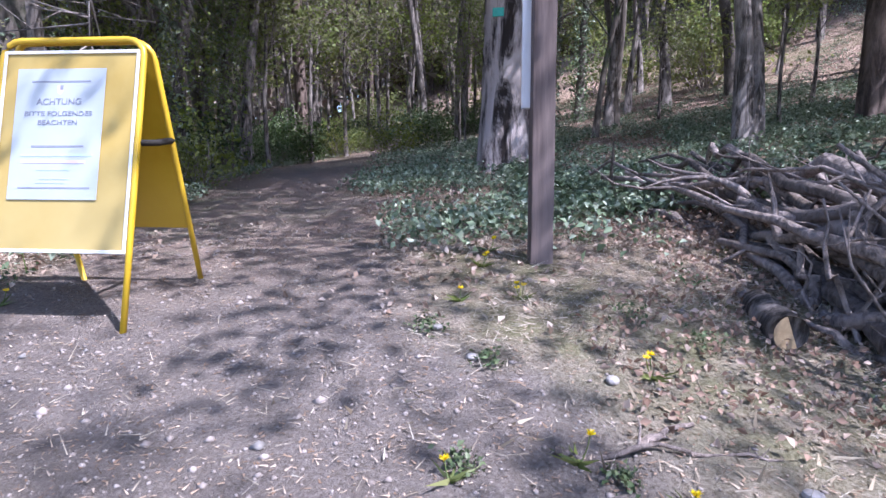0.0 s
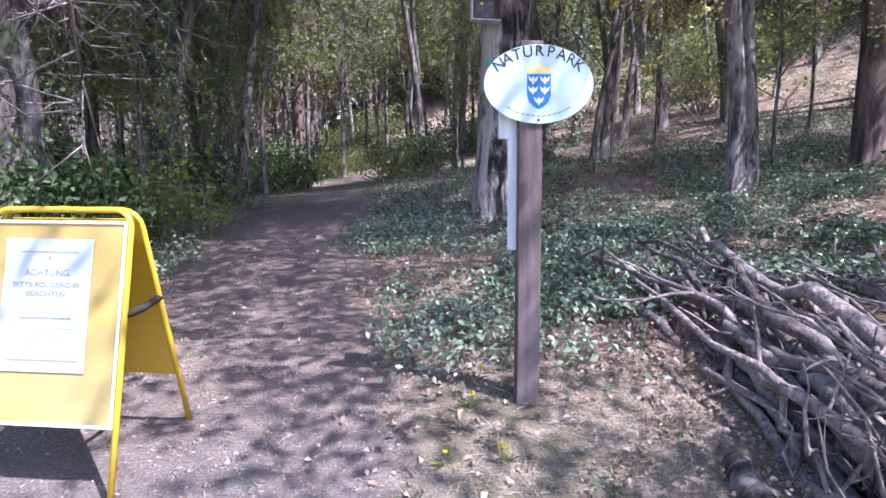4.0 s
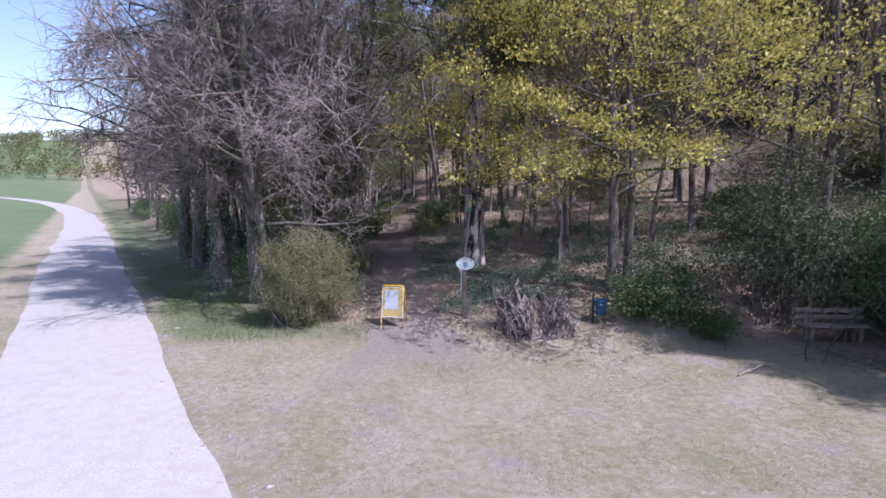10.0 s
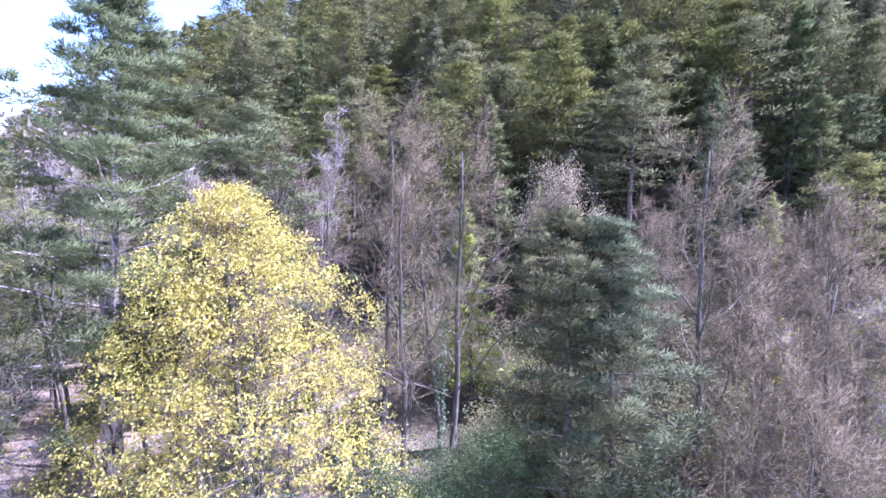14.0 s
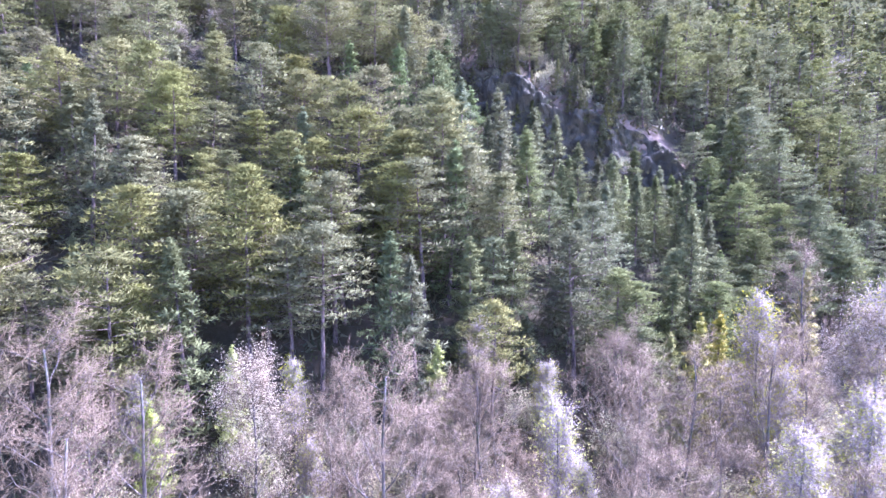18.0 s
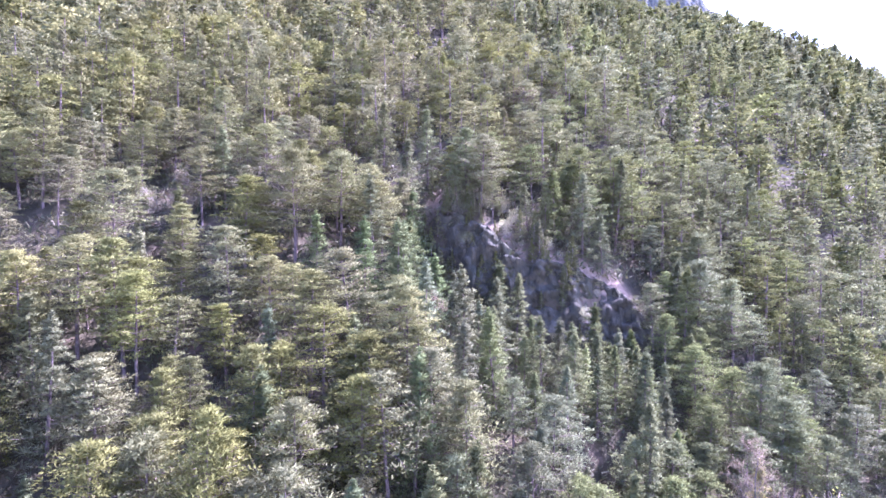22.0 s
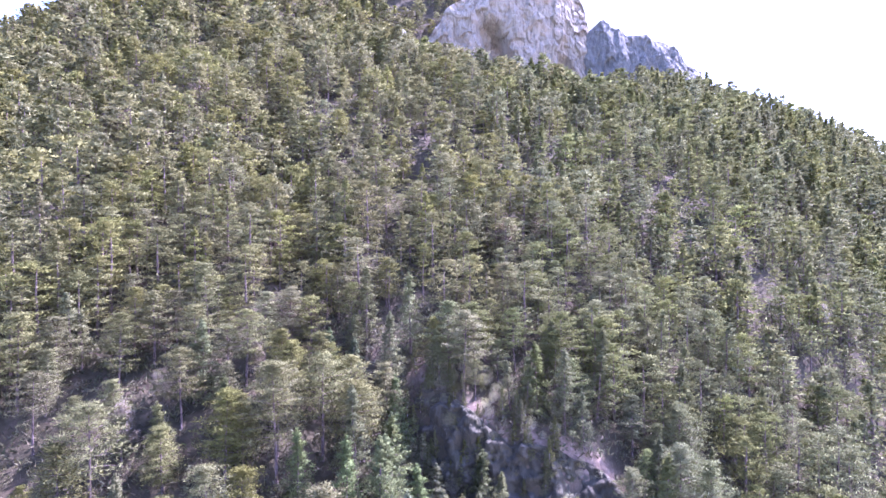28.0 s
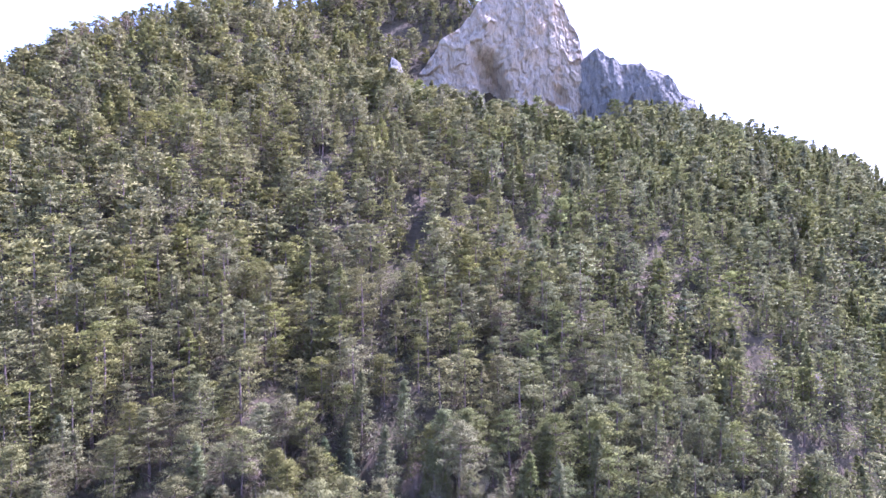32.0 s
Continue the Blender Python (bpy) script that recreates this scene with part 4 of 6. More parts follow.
for x, y, s in ((-5.2, 12.2, .7), (-8.2, 14.5, .9), (1.2, 22.5, 1), (-6.5, 20, 1.1), (-11, 19, 1), (2.2, 17.5, .75), (6.2, 6.9, .45), (5.6, 9.3, .5), (-3.2, 23.5, 1.1), (-9.5, 24, 1.2), (-4.6, 8.6, .5), (-6.5, 7.6, .6), (-5.4, 7.2, .42), (-7.5, 9.5, .75), (-3.9, 10.2, .4), (-5.6, 10.4, .62), (-4.9, 14.2, .8), (-7.0, 16.4, .9), (-4.4, 21.0, .9), (.6, 14.8, .55), (3.4, 20.4, .8), (7.6, 11.6, .6), (5.0, 13.0, .5), (9.8, 16.6, .8), (-1.4, 28.5, 1.1), (3.0, 29.0, 1.1), (-5.0, 9.8, .8), (-6.3, 12.4, 1.0), (-4.2, 13.4, .85), (-3.8, 16.0, .9), (-5.9, 15.4, 1.1), (-7.6, 12.0, 1.1), (-3.4, 19.4, 1.0), (-1.2, 23.0, 1.1), (1.9, 19.2, .9), (.9, 25.6, 1.1), (-2.6, 26.5, 1.3), (-6.0, 25.0, 1.3), (-8.4, 20.4, 1.25), (4.6, 23.6, 1.1), (5.4, 28.0, 1.2), (-10.6, 15.4, 1.2), (-7.4, 17.8, 1.2), (.2, 30.5, 1.3)):
    set_copy(FRESH_TREE, x, y, rw.uniform(0, 360), s)

# shrubs
bush("olive_bush", "large olive-green bush just coming into leaf, at the meadow's edge", stand(-4.12, 2.95), R(90), LEAF_OLIVE, 62000, 1.28, 1.0, 2.05, .036, 60, BARK_GREY, lumps=.2)
SHRUB = bush("shrub", "dense dark green evergreen shrub", stand(5.75, 2.2), R(91), LEAF_GREEN, 9500, 1.4, .95, 1.15, .062, 46, group="evergreen shrubs", lumps=.5)
SHRUB2 = bush("shrub", "low green undergrowth shrub with thin stems", stand(-4.1, 6.0), R(92), LEAF_GREEN, 1300, .75, .75, 1.0, .075, 34, group="undergrowth shrubs")
SHRUB3 = bush("shrub", "thin shrub with fresh bright green leaves", stand(-3.9, 7.9), R(93), LEAF_FRESH, 1100, .95, .8, .95, .07, 40, group="undergrowth shrubs", lumps=.5)
for x, y, s in ((10.6, 6.4, 1.0), (11.2, 9.0, 1.0), (7.0, 1.9, .6), (11.4, 4.2, 1.2), (12.9, -3.7, 1.2), (14.2, -5.8, 1.2)):
    set_copy(SHRUB, x, y, rw.uniform(0, 360), s * rw.uniform(.9, 1.1))
THICKET = bush("thicket", "tall dense thicket of dark evergreen shrubs behind the bench", stand(13.4, .9), R(96), LEAF_GREEN, 30000, 2.9, 2.3, 3.4, .07, 90, BARK_DARK, group="evergreen thickets", lumps=.55)
for x, y, s in ((13.0, 3.2, .72), (14.6, -1.2, 1.1), (16.2, -2.6, 1.0), (17.4, .8, 1.05), (14.4, 3.6, .8), (15.6, 1.6, 1.1)):
    set_copy(THICKET, x, y, rw.uniform(0, 360), s)
for k in range(64):
    y = rw.uniform(4.2, 26)
    side = rw.uniform() < .78
    x = float(trail_x(np.array(y))) + (-rw.uniform(1.3, 7) if side else rw.uniform(1.3, 3))
    if road_side(x, y) < 4.5 or (not side and y < 13.5) or abs(x - 1) + abs(y - 8.2) < 1.4:
        continue
    set_copy(SHRUB2 if rw.uniform() < .72 else SHRUB3, x, y, rw.uniform(0, 360), rw.uniform(.55, 1.25))
for k in range(20):
    t = 6 + k * 3.2
    o = rw.uniform(3.6, 6)
    set_copy(SHRUB2, -5 - .558 * t + .83 * o, -3 + .83 * t + .558 * o, rw.uniform(0, 360), rw.uniform(.8, 1.6))
# a broken grey shrub crown under the yellow tree
bush("grey_shrub", "thin grey-green shrub with many bare stems beneath the yellow tree", stand(6.2, 3.6), R(95), NEEDLE_PALE, 2000, 1.8, 1.1, 1.7, .075, 60, BARK_GREY, lumps=.6)
bush("grey_shrub", "grey-green evergreen shrub beneath the yellow tree", stand(9.7, 3.3), R(94), NEEDLE_PALE, 7000, 1.5, 1.3, 3.8, .09, 60, BARK_GREY, lumps=.5)


# ---- things at the trail head ----
def text_mesh(body, size, extrude=.0015):
    cu = bpy.data.curves.new("text", "FONT")
    cu.body, cu.size, cu.align_x, cu.extrude = body, size, "CENTER", extrude
    ob = bpy.data.objects.new("text", cu)
    scene.collection.objects.link(ob)
    dg = bpy.context.evaluated_depsgraph_get()
    me = bpy.data.meshes.new_from_object(ob.evaluated_get(dg))
    bpy.data.objects.remove(ob)
    me.materials.clear()
    return me


def written(parent, body, size, m, material, name="lettering", width=None):
    me = text_mesh(body, size)
    if width:
        xs = [v.co.x for v in me.vertices]
        k = width / (max(xs) - min(xs))
        for v in me.vertices:
            v.co.x *= k
    ob = part(name, me, material, parent)
    ob.matrix_basis = m
    return ob


# A-frame notice board
W, H = .60, 1.19
YAW = -5
base = pose(-1.508, 2.04, -.212, 0, 0, YAW)
board = thing("notice_board", "yellow A-frame notice board with a printed paper in a clear pocket", "notice board", at=base)
APEX, BACK = .24, .60


def hoop(y_foot, y_top, lift=0.0, H=H):
    """One bent tube: up a leg, round two corners, down the other leg."""
    pts, c, h = [], .07, H - .012
    def at(x, z):
        return (x, y_foot + (y_top - y_foot) * z / H, z + lift)
    pts += [at(-W / 2, .012), at(-W / 2, .5), at(-W / 2, h - c)]
    pts += [at(-W / 2 + c - c * math.cos(a), h - c + c * math.sin(a)) for a in (.4, .8, 1.2)]
    pts += [at(-W / 2 + c, h), at(0, h), at(W / 2 - c, h)]
    pts += [at(W / 2 - c + c * math.sin(a), h - c + c * math.cos(a)) for a in (.4, .8, 1.2)]
    pts += [at(W / 2, h - c), at(W / 2, .5), at(W / 2, .012)]
    return rod(pts, .0125, 10)


tilt = math.degrees(math.atan2(APEX, H))
part("front_frame", hoop(0, APEX), YELLOW, board)
part("rear_frame", hoop(BACK, APEX + .03, .085, H - .085), YELLOW, board)


def panel_at(z, off):
    return Matrix.Translation((0, APEX * z / H, z)) @ Euler((radians(90 - tilt), 0, 0)).to_matrix().to_4x4() @ Matrix.Translation((0, 0, off))


def flat_plate(w, h, t, bevel=.002):
    return box(w, h, t, bevel)


sheet = part("panel", flat_plate(W - .03, .80, .006), YELLOW_SHEET, board, "yellow front panel")
sheet.matrix_basis = panel_at(.735, .0)
back_sheet = part("rear_panel", flat_plate(W - .03, .76, .006), YELLOW, board)
tb = math.degrees(math.atan2(BACK - APEX - .03, H))
back_sheet.matrix_basis = Matrix.Translation((0, BACK + (APEX + .03 - BACK) * .70 / H, .775)) @ Euler((radians(90 + tb), 0, 0)).to_matrix().to_4x4()
for sx, w, h, dx, dz in ((0, W - .02, .014, 0, .40), (0, W - .02, .014, 0, -.40), (1, .014, .80, W / 2 - .018, 0), (1, .014, .80, -W / 2 + .018, 0)):
    o = part("pocket_rim", flat_plate(w, h, .005, .0015), PLASTIC_RIM, board)
    o.matrix_basis = panel_at(.735, .007) @ Matrix.Translation((dx, dz, 0))
for x in (-W / 2, W / 2):
    for y, z in ((0, .012), (BACK, .087)):
        part("foot", rod([(x, y, z - .022), (x, y, z + .03)], .0155, 8), RUBBER, board)
    part("strap", rod([(x, .155, .765), (x + .006 * (1 if x > 0 else -1), .27, .775), (x, BACK - .21, .795)], .015, 6), STRAP, board, "black webbing strap")
paper = part("paper", flat_plate(.375, .53, .002, .0005), PAPER, board, "white printed notice")
paper.matrix_basis = panel_at(.80, .007) @ Matrix.Translation((-.035, 0, 0))
written(paper, "ACHTUNG", .036, Matrix.Translation((0, .118, .0015)), INK, width=.19)
written(paper, "BITTE FOLGENDES", .027, Matrix.Translation((0, .072, .0015)), INK, width=.285)
written(paper, "BEACHTEN", .027, Matrix.Translation((0, .036, .0015)), INK, width=.165)
crest_bm = bmesh.new()
cv = [crest_bm.verts.new((x * .013, y * .018, .0016)) for x, y in ((-1, 1), (1, 1), (1, -.3), (.6, -.8), (0, -1.1), (-.6, -.8), (-1, -.3))]
crest_bm.faces.new(cv)
part("crest", crest_bm, INK_RED, paper).location = (.0, .178, 0)
crest2 = box(.013, .018, .001, 0, (.0065, .187, .0022))
part("crest", crest2, INK, paper)
for w, y, t, mt in ((.25, .212, .006, INK), (.22, -.052, .007, INK), (.30, -.088, .010, INK_BLUE), (.27, -.114, .012, INK_RED), (.14, -.146, .006, INK_BLUE), (.12, -.182, .005, INK_BLUE), (.12, -.198, .005, INK_BLUE), (.30, -.218, .006, INK)):
    part("print_line", box(w, t, .0012, 0, (rng.uniform(-.01, .01), y, .0016)), mt, paper)

# sign post with the oval sign
post = thing("sign_post", "weathered wooden post with a white oval nature park sign", "sign post", at=pose(.475, 2.66, .0, 0, -.6, 3))
bm = box(.108, .095, 1.75, .006, (0, 0, .86), None, 2)
bmesh.ops.subdivide_edges(bm, edges=[e for e in bm.edges if e.calc_length() > 1], cuts=9)
for v in bm.verts:
    v.co.x += .004 * noise.noise(v.co * 5)
    v.co.y += .004 * noise.noise(v.co * 5 + Vector((9, 0, 0)))
part("post", bm, POST_WOOD, post)
part("batten", box(.052, .022, .66, .003, (-.068, .030, 1.10)), WHITE_WOOD, post, "narrow white-painted board beside the post")
part("batten", box(.085, .024, .145, .003, (-.098, .028, 1.372)), WHITE_WOOD, post, "short white-painted board end")
bm = bmesh.new()
ring = [(math.cos(a) * .252, math.sin(a) * .176) for a in np.linspace(0, 2 * math.pi, 64, endpoint=False)]
f = [bm.verts.new((x, -.058, z)) for x, z in ring]
b = [bm.verts.new((x, -.046, z)) for x, z in ring]
bm.faces.new(f), bm.faces.new(b[::-1])
for i in range(64):
    bm.faces.new((f[i], b[i], b[(i + 1) % 64], f[(i + 1) % 64]))
bmesh.ops.recalc_face_normals(bm, faces=bm.faces)
oval = part("oval_sign", bm, SIGN_WHITE, post, "white enamel oval with black lettering and a blue shield")
oval.location = (.030, 0, 1.538)
for i, ch in enumerate("NATURPARK"):
    a = radians(90 + 58 - i * 116 / 8)
    x, z = math.cos(a) * .200, math.sin(a) * .124
    slant = math.degrees(math.atan2(-x * .124 ** 2, z * .200 ** 2)) if z else 0
    me = text_mesh(ch, .070, .001)
    o = part("letter", me, SIGN_BLACK, oval)
    o.matrix_basis = Matrix.Translation((x, -.0595, z)) @ Matrix.Rotation(radians(-slant * .8), 4, "Y") @ Matrix.Rotation(radians(90), 4, "X")
bm = bmesh.new()
sh = [(px, pz - .018) for px, pz in [(-.055, .062), (.055, .062), (.055, -.03), (.045, -.062), (.02, -.084), (0, -.094), (-.02, -.084), (-.045, -.062), (-.055, -.03)]]
bm.faces.new([bm.verts.new((x, -.0592, z)) for x, z in sh])
part("shield", bm, SIGN_BLUE, oval)
for x, z in ((-.027, .018), (.027, .018), (-.027, -.027), (.027, -.027), (0, -.074)):
    bm = bmesh.new()
    bm.faces.new([bm.verts.new((x + dx * .024, -.0605, z + dz * .022)) for dx, dz in ((-1, .9), (-.35, .25), (0, .8), (.35, .25), (1, .9), (.75, -.1), (.3, -.45), (0, -1), (-.3, -.45), (-.75, -.1))])
    part("charge", bm, SIGN_PALE, oval)
bm = bmesh.new()
bm.faces.new([bm.verts.new((x, -.0592, z - .018)) for x, z in ((-.055, .067), (.055, .067), (.062, .102), (.04, .102), (.04, .092), (.022, .092), (.022, .104), (-.022, .104), (-.022, .092), (-.04, .092), (-.04, .102), (-.062, .102))])
part("mural_crown", bm, SIGN_GOLD, oval)
for i in range(13):
    a = radians(270 - 42 + i * 7)
    o = part("print_line", box(.016, .001, .006, 0), INK, oval)
    o.matrix_basis = Matrix.Translation((math.cos(a) * .205, -.0592, math.sin(a) * .142)) @ Matrix.Rotation(-(a - radians(270)) * .75, 4, "Y")
for z in (-.160, .160):
    part("bolt", box(.011, .008, .011, .003, (0, -.062, z)), DARK_METAL, oval)


# ---- brush piles ----
def stick(name, rg, a, b, r, parent=None, bend=.06, n=6):
    """A crooked dead branch from a to b, its side twigs as parts of it."""
    a, b = np.array(a, float), np.array(b, float)
    L = np.linalg.norm(b - a)
    f = np.linspace(0, 1, n)[:, None]
    off = np.cumsum(rg.normal(size=(n, 3)), 0) * L * bend
    off -= off[:1] + (off[-1:] - off[:1]) * f
    pts = a + (b - a) * f + off
    ob = part(name, mesh_np("branch", *tube(pts, r * np.linspace(1, .4, n) * rg.uniform(.78, 1.2, n), 7), smooth=True), STICK, parent)
    for _ in range(int(rg.integers(1, 4))):
        p, d = along(pts, rg.uniform(.3, .95))
        e = wander(p, unit(d * .8 + rg.normal(size=3) * .6), L * rg.uniform(.08, .25), 3, .2, 0, rg)
        part("side_twig", mesh_np("side_twig", *tube(e, r * .45 * np.array([1, .8, .5, .2]), 4, False), smooth=True), STICK, ob)
    return ob


def brush_pile(cx, cy, wide, seed, count, label, tall, length=2.7):
    """Long cut branches laid side by side with their butts to the meadow, and shorter ones stuck in among them."""
    rg = R(seed)
    z0 = float(land(cx, cy, False))
    th = thing("brush_pile", label, "brush pile", "piles of cut branches", at=pose(cx, cy, z0))
    zf = lambda x, y: float(land(cx + x, cy + y, False)) - z0
    for k in range(count):
        lay = k / count
        x = rg.uniform(-.5, .5) * wide * (1.1 - .5 * lay)
        y0 = rg.uniform(-.45, .15) + .2 * lay
        L = length * rg.uniform(.55, 1.2)
        x1, y1 = x + L * rg.uniform(-.2, .2), y0 + L * rg.uniform(.86, .97)
        r = rg.choice([.012, .018, .026, .036, .05], p=[.22, .27, .25, .17, .09])
        up = lay * tall * (1 - 1.4 * (x / wide) ** 2)
        stick("branch", rg, (x, y0, zf(x, y0) + r + up), (x1, y1, zf(x1, y1) + .04 + up * .6 + rg.uniform(0, .10)), r, th, .026, 11)
    for k in range(int(count * 2.1)):
        # steep ones leaning back on the heap, their feet on the ground in front
        x, y = rg.uniform(-.55, .55) * wide, rg.uniform(-.62, .35)
        a = (x, y, zf(x, y) + .01)
        b = (x + rg.normal() * .16 + .06, y + rg.uniform(.0, .5), zf(x, y) + rg.uniform(.25, tall + .34))
        stick("branch", rg, a, b, rg.choice([.009, .013, .019, .027]), th, .11)
    return th


brush_pile(1.86, 1.9, .68, 101, 50, "heap of long cut dead branches with a sawn log end", .42)
brush_pile(3.0, 2.0, .72, 102, 30, "heap of crooked dead branches beside the shrubs", .40, 2.0)
rg = R(103)
log = thing("log", "short sawn log with a pale cut end", "log", at=pose(1.25, 1.93, float(land(1.25, 1.93)) + .06))
part("bark", rod([(0, 0, 0), (.03, .16, .02), (.06, .32, .04)], [.068, .066, .064], 16), BARK_GREY, log)
bm = bmesh.new()
bmesh.ops.create_circle(bm, cap_ends=True, radius=.064, segments=20)
bmesh.ops.rotate(bm, matrix=Euler((radians(90), 0, radians(8))).to_matrix(), verts=bm.verts)
part("cut_end", bm, CUT_WOOD, log, "pale sawn end grain").location = (0, -.004, 0)
big = thing("log", "thick crooked grey limb lying in front of the heap", "log", at=pose(1.72, 1.62, float(land(1.72, 1.62))))
part("bark", rod([(.16, -.25, .06), (.10, .0, .10), (.06, .28, .17), (.0, .6, .25), (-.10, 1.0, .33), (-.13, 1.5, .36)], [.062, .058, .052, .047, .04, .03], 10), STICK, big)
for (ax, ay, bx, by, r) in ((1.3, 2.35, 1.95, 1.55, .018), (1.48, 1.72, 1.42, 2.1, .03), (1.62, 1.60, 1.50, 1.85, .026), (2.4, 1.2, 3.1, 1.05, .02), (3.6, 1.4, 4.0, 1.0, .018), (2.9, 1.5, 2.1, 1.35, .028)):
    o = stick("fallen_branch", rg, (0, 0, 0), (bx - ax, by - ay, float(land(bx, by) - land(ax, ay))), r)
    o.location = (ax, ay, float(land(ax, ay)) + r * .8)
    tagged(o, "dead branch lying on the ground", "branch", "fallen branches")
for (ax, ay, bx, by, r) in ((.28, 1.30, .62, 1.30, .012), (.50, 1.32, .68, 1.42, .013), (.62, 1.3, .86, 1.31, .006), (2.0, 5.2, 3.2, 5.5, .02), (4.4, 5.4, 5.4, 5.2, .02), (1.7, 3.9, .9, 4.6, .012), (6.3, -1.0, 7.4, -.3, .02), (-4.4, -1.2, -3.9, -1.1, .01)):
    o = stick("twig", rg, (0, 0, 0), (bx - ax, by - ay, float(land(bx, by) - land(ax, ay))), r, None, .04)
    o.location = (ax, ay, float(land(ax, ay)) + r * .8)
    tagged(o, "pale dry twig lying on the ground", "twig", "fallen twigs")


brush_pile(10.6, -1.9, .9, 104, 12, "low heap of thin dead twigs at the edge of the shade", .16, 1.0)
o = stick("twig", rg, (0, 0, 0), (.35, .5, .0), .022, None, .12)
o.location = (6.6, 1.1, float(land(6.6, 1.1)) + .02)
tagged(o, "pale dry twig lying on the ground", "twig", "fallen twigs")


# ---- bin and benches ----
bx, by = 4.12, 2.15
gz = float(land(bx, by))
bin_ob = thing("litter_bin", "dark blue litter bin hung on a dark post", "litter bin", at=pose(bx, by, gz) @ Matrix.Scale(.86, 4))
part("post", rod([(-.18, .02, -.1), (-.18, .02, .5), (-.18, .02, .95)], .04, 10), DARK_METAL, bin_ob)
prof = [(.30, .14), (.31, .155), (.74, .18), (.75, .187), (.77, .187)]
V, F = tube([(.06, 0, z) for z, r in prof], [r for z, r in prof], 20, False)
body = part("bin_body", mesh_np("bin_body", V, F, True), BIN_BLUE, bin_ob)
body.modifiers.new("wall", "SOLIDIFY").thickness = .008
bm = bmesh.new()
bmesh.ops.create_circle(bm, cap_ends=True, radius=.14, segments=20)
bmesh.ops.translate(bm, vec=(.06, 0, .305), verts=bm.verts)
part("bin_floor", bm, BIN_BLUE, bin_ob)
part("bracket", box(.07, .05, .03, .006, (-.13, .0, .68)), DARK_METAL, bin_ob)
part("bracket", box(.07, .05, .03, .006, (-.10, .0, .40)), DARK_METAL, bin_ob)
for i in range(3):
    part("print_line", box(.035, .004, .02, 0, (.03 + .045 * (i - 1), -.172, .64)), PAPER, bin_ob)


def park_bench(x, y, turn, label):
    th = thing("bench", label, "bench", "park benches", at=pose(x, y, float(land(x, y, False)), 0, 0, turn))
    for k in range(4):
        part("seat_plank", box(1.75, .095, .035, .006, (0, -.16 + k * .108, .44)), BENCH_WOOD, th)
    for k in range(2):
        part("back_plank", box(1.75, .03, .12, .006, (0, .235 + .03 * k, .62 + .17 * k), (-12, 0, 0)), BENCH_WOOD, th)
    for sx in (-.62, .62):
        part("leg", box(.07, .06, .43, .008, (sx, -.12, .205)), BENCH_WOOD, th)
        part("leg", box(.07, .06, .90, .008, (sx, .225, .42), (-8, 0, 0)), BENCH_WOOD, th)
        part("crossbar", box(.06, .42, .05, .006, (sx, .03, .40)), BENCH_WOOD, th)
    return th


park_bench(10.2, 1.75, -2, "weathered grey wooden bench in the shade of the pines")
park_bench(12.6, -2.1, -28, "weathered grey wooden bench in deep shade among shrubs")
# thin marker stakes beside the field
for x, y in ((-22.5, 13.5), (-20.2, 9.2)):
    st = thing("stake", "thin leaning wooden stake at the road's edge", "stake", "stakes by the road", at=stand(x, y))
    part("pole", rod([(0, 0, -.2), (.03, 0, .6), (.10, .02, 1.3)], [.03, .028, .025], 7), STICK, st)


# ---- plants and litter on the ground ----
def scatter(n, x0, x1, y0, y1, rg, keep):
    x, y = rg.uniform(x0, x1, n), rg.uniform(y0, y1, n)
    k = keep(x, y) > rg.uniform(0, 1, n)
    return x[k], y[k], land(x[k], y[k])


rg = R(200)
off_trail = lambda x, y: 1 - trail(x, y)
# ivy and low green plants under the trees
x, y, z = scatter(560000, -12, 16, 2.6, 22, rg, lambda x, y: off_trail(x, y) ** 3 * smooth(y + .9 * fbm(x, y, 1.2, 41), 2.6, 4.4) * smooth(fbm(x, y, 1.1, 42) + .45 * fbm(x, y, .4, 43), -.5, .35) * smooth(road_side(x, y), 5, 6.5) * np.clip(6 / np.maximum(np.hypot(x, y), 3), .2, 1) * (1 - .3 * smooth(y - .3 * x, 6, 10)))
h = rg.uniform(.01, .13, len(x)) * (1 + .8 * smooth(fbm(x, y, .8, 44), 0, .8))
tagged(part("ground_ivy", mesh_np("ground_ivy", *leaves(np.stack([x, y, z + h], -1), rg.uniform(.028, .064, len(x)), rg, 1.2)), LEAF_IVY), "carpet of ivy and low green plants under the trees", "ground cover", kind="stuff")
# thicker ivy on the sunny bank behind the post
x, y, z = scatter(150000, .6, 10, 3.6, 15, rg, lambda x, y: off_trail(x, y) ** 3 * smooth(fbm(x, y, .9, 53) + .5 * fbm(x, y, .35, 54), -.1, .4) * np.clip(7.5 / np.maximum(np.hypot(x, y), 3), .2, 1))
h = rg.uniform(.02, .16, len(x)) * (1 + .8 * smooth(fbm(x, y, .8, 55), 0, .8))
tagged(part("ground_ivy", mesh_np("ground_ivy", *leaves(np.stack([x, y, z + h], -1), rg.uniform(.03, .068, len(x)), rg, 1.4)), LEAF_IVY), "thick ivy on the sunny bank behind the sign post", "ground cover", kind="stuff")
